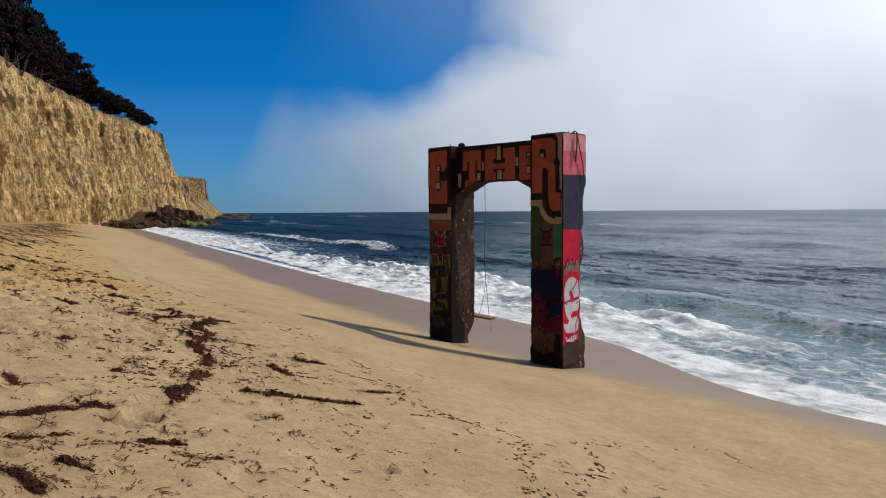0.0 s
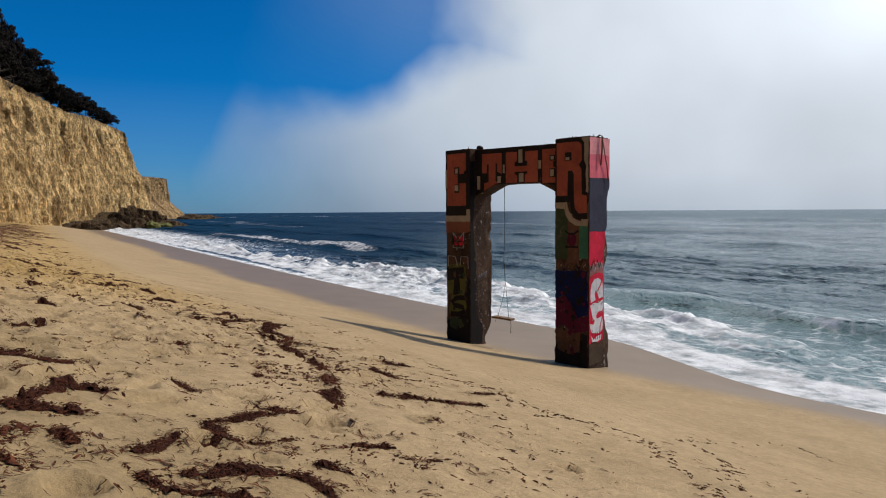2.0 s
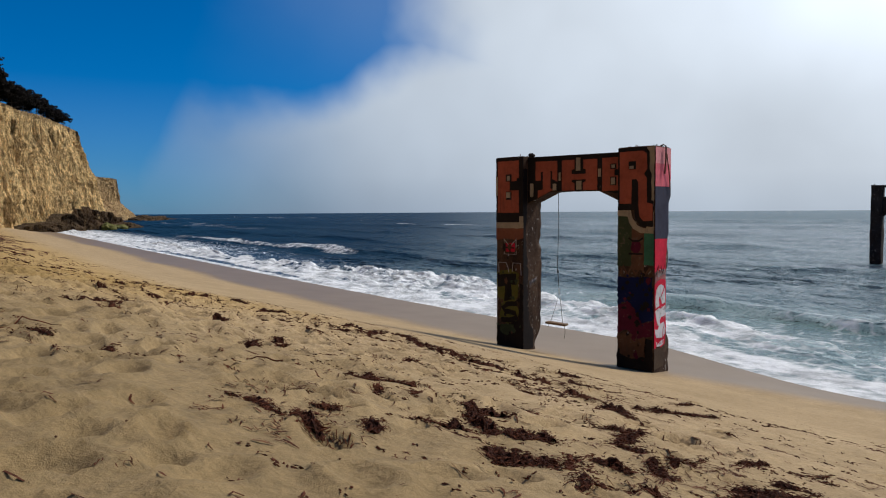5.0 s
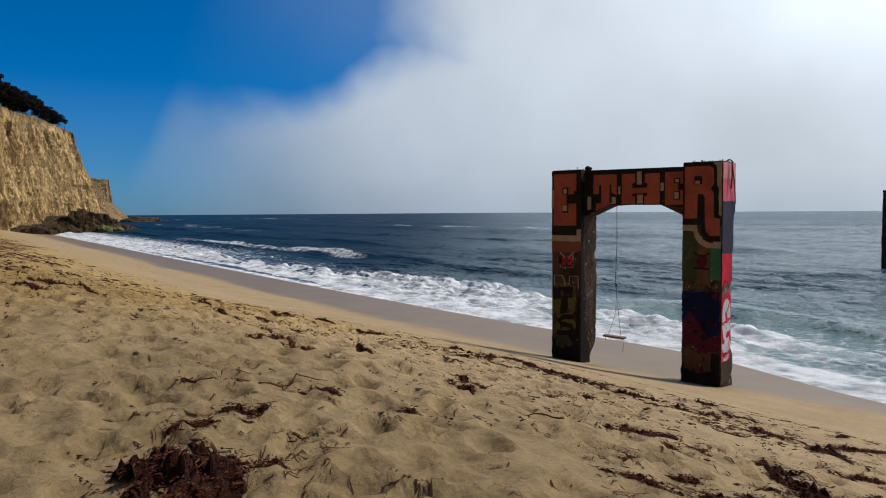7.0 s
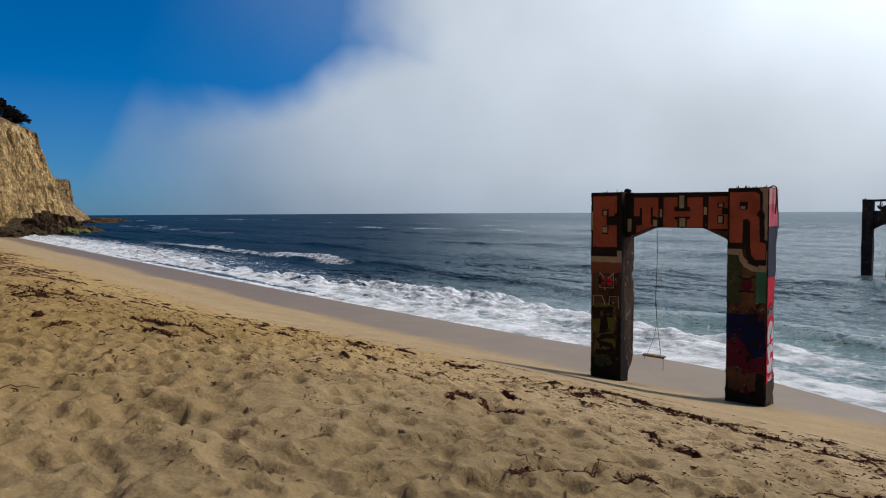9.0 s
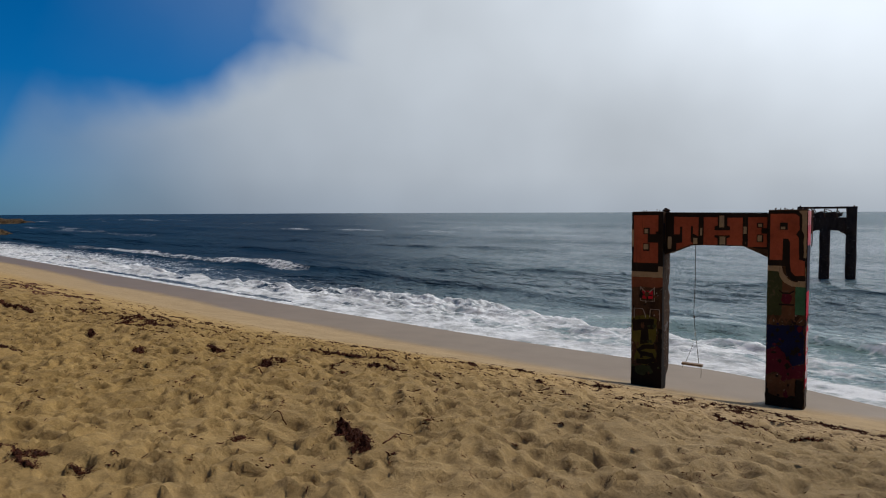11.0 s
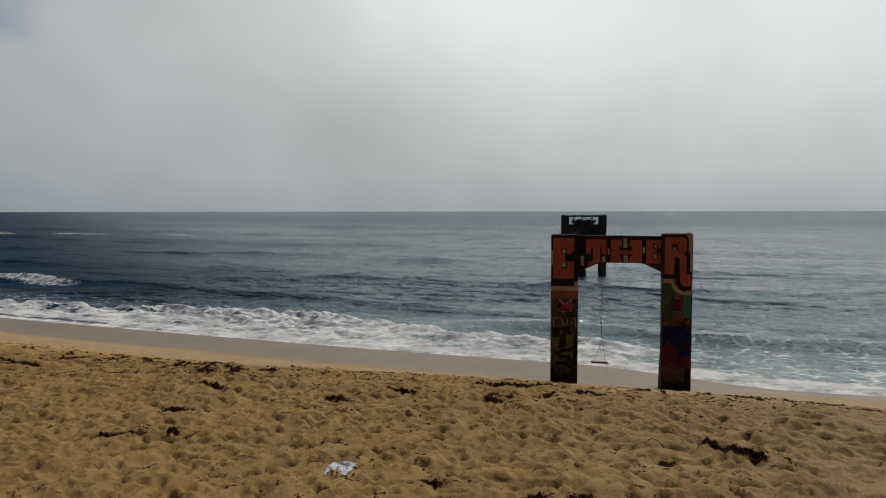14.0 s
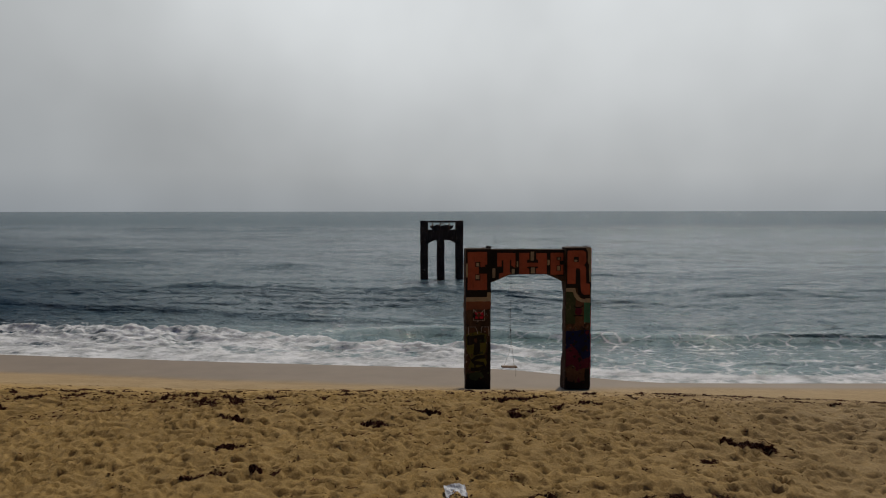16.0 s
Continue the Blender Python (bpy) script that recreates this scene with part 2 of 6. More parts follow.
def water_material():
    m, nt, b = material("sea_water")
    p = geo_pos(nt)
    fo = nt.nodes.new("ShaderNodeAttribute")
    fo.attribute_name = "foam"
    sh = nt.nodes.new("ShaderNodeAttribute")
    sh.attribute_name = "pale_sea"
    # the sky's reflection is painted in: navy to the north, paler under fog
    dark_sea = mix(nt, noise_of(nt, scaled(nt, p, (0.03, 0.012, 0)), 1.0, 3), (0.0015, 0.018, 0.048), (0.004, 0.030, 0.064))
    col = mix(nt, sh.outputs["Fac"], dark_sea, (0.155, 0.236, 0.240))
    gw = nt.nodes.new("ShaderNodeAttribute")
    gw.attribute_name = "green"
    col = mix(nt, gw.outputs["Fac"], col, (0.030, 0.085, 0.052))
    nt.links.new(maths(nt, "MAXIMUM", maths(nt, "SUBTRACT", 0.22, maths(nt, "MULTIPLY", sh.outputs["Fac"], 0.25), True), 0.07), b.inputs["Roughness"])
    b.inputs["IOR"].default_value = 1.33
    nt.links.new(maths(nt, "ADD", maths(nt, "MULTIPLY", sh.outputs["Fac"], 0.62), 0.16, True), b.inputs["Specular IOR Level"])
    nt.links.new(col, b.inputs["Base Color"])
    h1 = noise_of(nt, scaled(nt, p, (0.42, 0.27, 1)), 1.0, 6, 0.6)
    h2 = noise_of(nt, scaled(nt, p, (1.6, 1.1, 1)), 1.0, 4, 0.6)
    h3 = noise_of(nt, scaled(nt, p, (0.06, 0.02, 1)), 1.0, 3, 0.5)
    n1 = bump(nt, h3, 1.0, 3.5)
    calm = maths(nt, "SUBTRACT", 1.0, maths(nt, "MULTIPLY", sh.outputs["Fac"], 0.70))
    n2 = bump(nt, h1, 1.0, 1.05, n1)
    nt.links.new(calm, n2.node.inputs["Strength"])
    n3 = bump(nt, h2, 1.0, 0.38, n2)
    nt.links.new(calm, n3.node.inputs["Strength"])
    n4 = bump(nt, noise_of(nt, scaled(nt, p, (7.0, 5.0, 1)), 1.0, 3, 0.6), 1.0, 0.14, n3)
    nt.links.new(n4, b.inputs["Normal"])
    # foam
    wv = node(nt, "ShaderNodeTexVoronoi", Scale=1.0)
    wv.feature = "DISTANCE_TO_EDGE"
    warp = node(nt, "ShaderNodeTexNoise", Scale=1.3, Detail=4.0)
    nt.links.new(p, warp.inputs[0])
    wp = mix(nt, 0.35, scaled(nt, p, (1.9, 1.3, 1)), warp.outputs[1], "ADD")
    nt.links.new(wp, wv.inputs[0])
    lace = ramp(nt, wv.outputs[0], [(0.0, 1.0), (0.16, 0.0)])
    wv2 = node(nt, "ShaderNodeTexNoise", Scale=1.0, Detail=8.0, Roughness=0.7)
    nt.links.new(scaled(nt, p, (1.7, 0.9, 1)), wv2.inputs[0])
    wv3 = node(nt, "ShaderNodeTexNoise", Scale=1.0, Detail=6.0, Roughness=0.62)
    wv3.inputs["Distortion"].default_value = 1.2
    nt.links.new(scaled(nt, p, (0.75, 0.40, 1)), wv3.inputs[0])
    f = maths(nt, "ADD", fo.outputs["Fac"], maths(nt, "MULTIPLY", maths(nt, "SUBTRACT", wv3.outputs[0], 0.5), 0.8))
    f = maths(nt, "ADD", f, maths(nt, "MULTIPLY", maths(nt, "SUBTRACT", wv2.outputs[0], 0.5), 1.3))
    f = maths(nt, "ADD", f, maths(nt, "MULTIPLY", maths(nt, "SUBTRACT", lace, 0.30), 0.34))
    f = ramp(nt, f, [(0.28, 0.0), (0.78, 1.0)])
    f = maths(nt, "MULTIPLY", f, ramp(nt, fo.outputs["Fac"], [(0.02, 0.0), (0.12, 1.0)]))
    white = nt.nodes.new("ShaderNodeBsdfDiffuse")
    # greyer in the bump's low spots: shading of the billows painted into the foam
    nt.links.new(ramp(nt, wv2.outputs[0], [(0.34, (0.34, 0.35, 0.345)), (0.57, (0.84, 0.84, 0.83))]), white.inputs[0])
    nt.links.new(bump(nt, wv2.outputs[0], 1.0, 0.12), white.inputs["Normal"])
    mx = nt.nodes.new("ShaderNodeMixShader")
    # to the north and far out, colour stands in for the mirrored sky
    blue_sea = nt.nodes.new("ShaderNodeAttribute")
    blue_sea.attribute_name = "blue"
    matt = nt.nodes.new("ShaderNodeBsdfDiffuse")
    nt.links.new(col, matt.inputs[0])
    nt.links.new(n3, matt.inputs["Normal"])
    sea = nt.nodes.new("ShaderNodeMixShader")
    nt.links.new(maths(nt, "MULTIPLY", blue_sea.outputs["Fac"], 0.80), sea.inputs[0])
    nt.links.new(b.outputs[0], sea.inputs[1])
    nt.links.new(matt.outputs[0], sea.inputs[2])
    nt.links.new(f, mx.inputs[0])
    nt.links.new(sea.outputs[0], mx.inputs[1])
    nt.links.new(white.outputs[0], mx.inputs[2])
    nt.links.new(mx.outputs[0], nt.nodes["Material Output"].inputs[0])
    return m


def rock_material(name, light, dark, rust, strata=0.9):
    m, nt, b = material(name)
    p = geo_pos(nt)
    big = noise_of(nt, scaled(nt, p, (0.10, 0.10, 0.05)), 1.0, 6, 0.6)
    run = noise_of(nt, scaled(nt, p, (0.9, 0.9, 0.09)), 1.0, 5, 0.62)
    band = noise_of(nt, scaled(nt, p, (0.03, 0.03, strata)), 1.0, 5, 0.6)
    fine = noise_of(nt, scaled(nt, p, (1.5, 1.5, 0.55)), 1.0, 9, 0.78)
    c = mix(nt, ramp(nt, big, [(0.35, 0.0), (0.68, 1.0)]), light, rust)
    c = mix(nt, ramp(nt, run, [(0.52, 0.0), (0.72, 0.45)]), c, dark)
    c = mix(nt, ramp(nt, band, [(0.54, 0.0), (0.72, 0.12)]), c, dark)
    c = mix(nt, 1.0, c, ramp(nt, fine, [(0.40, 0.46), (0.60, 1.34)]), "MULTIPLY")
    speck = noise_of(nt, scaled(nt, p, (1.0, 1.0, 0.6)), 1.0, 3, 0.6)
    c = mix(nt, ramp(nt, speck, [(0.60, 0.0), (0.66, 0.6)]), c, dark)
    pits = noise_of(nt, scaled(nt, p, (0.9, 0.9, 0.22)), 1.0, 7, 0.72)
    c = mix(nt, ramp(nt, pits, [(0.57, 0.0), (0.67, 0.55)]), c, dark)
    soil_and_hollow_shade = nt.nodes.new("ShaderNodeAttribute")
    soil_and_hollow_shade.attribute_name = "soil_and_hollow_shade"
    # soil colour at the top edge; the same colour paints shade into the hollows
    c = mix(nt, maths(nt, "MULTIPLY", soil_and_hollow_shade.outputs["Fac"], 0.8), c, mix(nt, fine, (0.05, 0.03, 0.015), (0.30, 0.17, 0.07)))
    nt.links.new(c, b.inputs["Base Color"])
    b.inputs["Roughness"].default_value = 0.95
    b.inputs["Specular IOR Level"].default_value = 0.15
    n1 = bump(nt, run, 0.8, 1.2)
    nt.links.new(bump(nt, fine, 1.0, 1.0, n1), b.inputs["Normal"])
    return m


def concrete_material(name, base, stain):
    m, nt, b = material(name)
    p = geo_pos(nt)
    big = noise_of(nt, scaled(nt, p, (2.2, 2.2, 1.0)), 1.0, 6, 0.62)
    fine = noise_of(nt, p, 28, 6, 0.7)
    peb = node(nt, "ShaderNodeTexVoronoi", Scale=34.0)
    nt.links.new(p, peb.inputs[0])
    c = mix(nt, ramp(nt, big, [(0.36, 0.0), (0.64, 1.0)]), base, stain)
    c = mix(nt, 0.8, c, ramp(nt, fine, [(0.32, 0.42), (0.68, 1.35)]), "MULTIPLY")
    c = mix(nt, ramp(nt, noise_of(nt, scaled(nt, p, (9, 9, 1.1)), 1.0, 4), [(0.58, 0.0), (0.72, 0.6)]), c, (0.03, 0.024, 0.02))
    c = mix(nt, ramp(nt, noise_of(nt, scaled(nt, p, (11, 11, 7)), 1.0, 5, 0.7), [(0.62, 0.0), (0.66, 0.85)]), c, (0.34, 0.30, 0.27))
    nt.links.new(c, b.inputs["Base Color"])
    b.inputs["Roughness"].default_value = 0.9
    b.inputs["Specular IOR Level"].default_value = 0.12
    n1 = bump(nt, peb.outputs[0], 0.15, 0.012)
    nt.links.new(bump(nt, fine, 0.8, 0.02, n1), b.inputs["Normal"])
    return m


def paint_material(name, colour, wear=0.3):
    m, nt, b = material(name)
    p = geo_pos(nt)
    fine = noise_of(nt, p, 16, 8, 0.7)
    big = noise_of(nt, p, 2.6, 5, 0.6)
    dim = tuple(c * 0.62 for c in colour)
    c = mix(nt, ramp(nt, big, [(0.3, 0.0), (0.7, 1.0)]), dim, colour)
    c = mix(nt, 0.5, c, ramp(nt, fine, [(0.3, 0.65), (0.7, 1.15)]), "MULTIPLY")
    chip = ramp(nt, maths(nt, "ADD", fine, maths(nt, "MULTIPLY", maths(nt, "SUBTRACT", big, 0.5), 0.5)), [(0.60 + 0.3 * (0.5 - wear), 0.0), (0.66 + 0.3 * (0.5 - wear), 0.85)])
    c = mix(nt, chip, c, (0.11, 0.075, 0.055))
    c = mix(nt, ramp(nt, noise_of(nt, scaled(nt, p, (14, 14, 1.0)), 1.0, 4), [(0.6, 0.0), (0.75, 0.5)]), c, (0.05, 0.035, 0.03))
    nt.links.new(c, b.inputs["Base Color"])
    b.inputs["Roughness"].default_value = 0.75
    b.inputs["Specular IOR Level"].default_value = 0.12
    nt.links.new(bump(nt, fine, 0.5, 0.006), b.inputs["Normal"])
    return m


def plain_material(name, a, c, rough=0.7, scale=20.0, strength=0.5, dist=0.01, metal=0.0):
    m, nt, b = material(name)
    p = coords(nt)
    n = noise_of(nt, p, scale, 6, 0.65)
    nt.links.new(ramp(nt, n, [(0.3, a), (0.7, c)]), b.inputs["Base Color"])
    b.inputs["Roughness"].default_value = rough
    b.inputs["Metallic"].default_value = metal
    if rough >= 0.9:
        b.inputs["Specular IOR Level"].default_value = 0.15
    nt.links.new(bump(nt, n, strength, dist), b.inputs["Normal"])
    return m


SAND = sand_material()
WATER = water_material()
CLIFF = rock_material("cliff_sandstone", (0.82, 0.565, 0.26), (0.19, 0.10, 0.042), (0.73, 0.48, 0.205))
# the cliff's sandstone made darker, with the headland's shade in its colour
SHADED_HEAD_ROCK = rock_material("shaded_headland_sandstone", (0.48, 0.33, 0.16), (0.10, 0.06, 0.03), (0.34, 0.21, 0.10))
DARK_ROCK = rock_material("dark_wet_rock", (0.10, 0.058, 0.030), (0.028, 0.017, 0.010), (0.12, 0.08, 0.04))
TURF = plain_material("cliff_turf", (0.05, 0.045, 0.02), (0.12, 0.09, 0.04), 0.95, 0.4)
CONCRETE = concrete_material("weathered_concrete", (0.095, 0.056, 0.036), (0.030, 0.017, 0.012))
DARK_CONCRETE = concrete_material("dark_concrete", (0.06, 0.045, 0.04), (0.03, 0.022, 0.02))
RED = paint_material("brick_red_paint", (0.36, 0.088, 0.052), 0.2)
BLACK = paint_material("black_paint", (0.016, 0.012, 0.012), 0.15)
TAN = paint_material("tan_paint", (0.36, 0.29, 0.21), 0.3)
GREEN = paint_material("green_paint", (0.05, 0.17, 0.105), 0.35)
DARK_GREEN = paint_material("dark_green_paint", (0.045, 0.06, 0.03), 0.5)
NAVY = paint_material("navy_paint", (0.005, 0.010, 0.066), 0.4)
MAGENTA = paint_material("crimson_paint", (0.098, 0.009, 0.030), 0.45)
BROWN = paint_material("brown_paint", (0.12, 0.058, 0.034), 0.5)
OLIVE = paint_material("olive_yellow_paint", (0.13, 0.12, 0.024), 0.5)
PINK = paint_material("pink_paint", (0.80, 0.17, 0.22), 0.2)
PALE_PINK = paint_material("pale_pink_paint", (0.86, 0.34, 0.36), 0.3)
SLATE = paint_material("slate_paint", (0.050, 0.050, 0.080), 0.2)
SCARLET = paint_material("scarlet_paint", (0.70, 0.022, 0.06), 0.25)
WHITE = paint_material("white_paint", (0.76, 0.74, 0.76), 0.35)
CHALK = paint_material("pale_chalk_paint", (0.42, 0.37, 0.36), 0.45)
FADED_PINK = paint_material("faded_pink_paint", (0.36, 0.13, 0.13), 0.55)
BRICK = paint_material("faded_brick_paint", (0.22, 0.078, 0.046), 0.35)
WET_BROWN = paint_material("damp_brown_stain", (0.085, 0.055, 0.036), 0.3)
LIME = paint_material("lime_bloom", (0.20, 0.17, 0.15), 0.5)
RUST = plain_material("rusted_steel", (0.05, 0.022, 0.014), (0.12, 0.05, 0.03), 0.85, 40)
ROPE = plain_material("weathered_rope", (0.20, 0.18, 0.14), (0.40, 0.37, 0.30), 0.9, 60)
DARK_ROPE = plain_material("dark_rope", (0.05, 0.05, 0.045), (0.10, 0.10, 0.09), 0.9, 60)
PLANK = plain_material("weathered_plank", (0.13, 0.075, 0.035), (0.25, 0.15, 0.075), 0.85, 12)
KELP = plain_material("dry_brown_kelp", (0.016, 0.0056, 0.0032), (0.145, 0.045, 0.020), 0.9, 26)
KELP_DARK = plain_material("matted_dark_kelp", (0.009, 0.0033, 0.0021), (0.078, 0.023, 0.011), 0.95, 70, 1.0, 0.02)
NEEDLES = plain_material("cypress_foliage", (0.010, 0.008, 0.007), (0.028, 0.021, 0.016), 0.95, 1.5)
BARK = plain_material("cypress_bark", (0.06, 0.045, 0.035), (0.14, 0.11, 0.09), 0.95, 6)
DEAD_WOOD = plain_material("bare_grey_wood", (0.05, 0.042, 0.036), (0.13, 0.11, 0.095), 0.95, 3)
ALGAE = plain_material("green_algae", (0.05, 0.048, 0.006), (0.15, 0.14, 0.014), 0.8, 3)
PAPER = plain_material("crumpled_paper", (0.22, 0.23, 0.26), (0.74, 0.75, 0.78), 0.7, 14)

# ---- ground ----
SEA = 0.45
PROFILE_S = np.array([-4000, -200, -60, -30, -20, -17.5, -15.6, -14.2, -12.8, -11.4, -9.7, -7.0, -3.8, -2.0, 0.8, 4.6, 12.0, 40.0, 200.0, 4000.0])
PROFILE_Z = np.array([9.0, 7.0, 4.6, 3.70, 3.58, 3.545, 3.49, 3.255, 2.865, 2.57, 2.21, 1.50, 0.76, 0.62, 0.44, 0.12, -0.6, -2.5, -9.0, -20.0])


def beach(y):
    """The line that the beach follows: x by y."""
    return 12.6 + 0.245 * 8 * np.logaddexp(0, (np.minimum(y, 4000) - 8) / 8)


def shore(y):
    """The waterline."""
    return beach(y) + 0.8 - 1.5 * smooth(12, 5, y)


def profile(s):
    z = 0
    for k, w in ((-0.5, 0.25), (0.0, 0.5), (0.5, 0.25)):
        z = z + w * np.interp(s + k, PROFILE_S, PROFILE_Z)
    return z


def footprints(X, Y, s, xs, ys):
    """Dimples that feet left in the dry upper sand."""
    Z = np.zeros_like(X)
    rng = np.random.default_rng(7)
    n = 25000
    rim = np.zeros_like(X)
    px, py = rng.uniform(-11, 6, n), rng.uniform(-3, 27, n)
    for x, y in zip(px, py):
        ss = x - float(beach(y)) + 2.4 * min(1.0, max(0.0, (y - 13) / 7))
        dens = smooth(-9.5, -12.5, ss) * (0.10 + 0.90 * smooth(3.8, 8.0, y + 0.5 * (-13 - ss)))
        far = smooth(8.0, 12.0, y)
        if rng.random() > dens * (0.62 + 0.38 * far):
            continue
        length, width = (0.075 + 0.12 * rng.random() ** 1.6) * (1 - 0.26 * far), rng.uniform(0.055, 0.105) * (1 - 0.26 * far)
        ang, depth = rng.uniform(0, math.pi), rng.uniform(0.030, 0.080) * (0.8 + 0.12 * smooth(6.0, 11.0, y))
        r = 1.9 * length
        i0, i1 = np.searchsorted(xs, (x - r, x + r))
        j0, j1 = np.searchsorted(ys, (y - r, y + r))
        if i1 - i0 < 3 or j1 - j0 < 3:
            continue
        dx, dy = X[i0:i1, j0:j1] - x, Y[i0:i1, j0:j1] - y
        u = (dx * math.cos(ang) + dy * math.sin(ang)) / length
        v = (-dx * math.sin(ang) + dy * math.cos(ang)) / width
        q = u * u + v * v
        Z[i0:i1, j0:j1] = np.minimum(Z[i0:i1, j0:j1], -depth * np.clip(1 - q, 0, 1) ** 1.15)
        rim[i0:i1, j0:j1] = np.maximum(rim[i0:i1, j0:j1], 0.5 * depth * np.exp(-((np.sqrt(q) - 1.12) / 0.24) ** 2))
    return Z + rim


def sand_height(X, Y):
    s = X - beach(Y)
    v = np.clip((Y - 8) / 10, -0.7, 1.15)
    z = profile(s) * (1 - 0.25 * smooth(20, 110, Y) * smooth(-7, -12, s)) + (0.194 * v - 0.2775 * v * v) * smooth(-4.5, -8, s)
    z = z - 0.13 * smooth(12, 5, Y) * smooth(-3.6, -1.2, s)
    z = z + 0.03 * fbm(X * 0.35, Y * 0.2, 3, 2.0) * smooth(-2.5, -8.0, s)
    return z, s


GROUND = {}


def ground_at(x, y):
    """The height of the built sand sheet at a place."""
    xs, ys, Z = GROUND["xs"], GROUND["ys"], GROUND["Z"]
    i, j = np.clip(np.searchsorted(xs, x) - 1, 0, len(xs) - 2), np.clip(np.searchsorted(ys, y) - 1, 0, len(ys) - 2)
    fx, fy = (x - xs[i]) / (xs[i + 1] - xs[i]), (y - ys[j]) / (ys[j + 1] - ys[j])
    return (Z[i, j] * (1 - fx) + Z[i + 1, j] * fx) * (1 - fy) + (Z[i, j + 1] * (1 - fx) + Z[i + 1, j + 1] * fx) * fy


def build_ground():
    xs = lines([(-8.5, -900, 0.15, 70), (-8.5, 4.2, 0.035, 0.035), (4.2, 18.0, 0.07, 0.4), (18.0, 3400, 0.5, 150)])
    ys = lines([(-1.0, -900, 0.15, 70), (-1.0, 20.0, 0.035, 0.035), (20.0, 60.0, 0.06, 1.0), (60.0, 900, 1.0, 60)])
    X, Y = np.meshgrid(xs, ys, indexing="ij")
    Z, s = sand_height(X, Y)
    dry = smooth(-9.0, -13.0, s)
    near = smooth(60, 25, np.abs(X)) * smooth(90, 40, np.abs(Y))
    Z = Z + near * dry * (0.05 * fbm(X * 1.2, Y * 1.2, 3, 5.0) + 0.045 * fbm(X * 3.2, Y * 3.2, 2, 9.0))
    scuffed = dry * smooth(6.0, 11.0, Y + 0.6 * (-13 - s))
    Z = Z - near * scuffed * 0.055 * (ridged(X * 2.1, Y * 1.7, 2, 11.0) - 0.5)
    Z = Z + near * footprints(X, Y, s, xs, ys)
    Z = Z + near * 0.010 * fbm(X * 2.2, Y * 1.4, 4, 15.0) * smooth(-4.0, -8.0, s)
    wet = smooth(-4.1, -2.7, s - 0.9 * smooth(12, 5, Y) + 1.3 * fbm(X * 0.18, Y * 0.12, 3, 21.0))
    GROUND.update(xs=xs, ys=ys, Z=Z)
    return tagged(sheet("ground", X, Y, Z, SAND, {"wet": wet, "gold": smooth(7.0, 14.0, Y + 1.2 * fbm(X * 0.3, Y * 0.3, 3, 40.0)) * smooth(-8.5, -11.5, s), "loose": smooth(-11.8, -15.0, s + 1.5 * fbm(X * 0.3, Y * 0.2, 3, 33.0)) * (0.76 + 0.24 * smooth(9.5, 6.5, Y))}), "pale golden beach sand, trampled above and wet below", "sand", kind="structure")


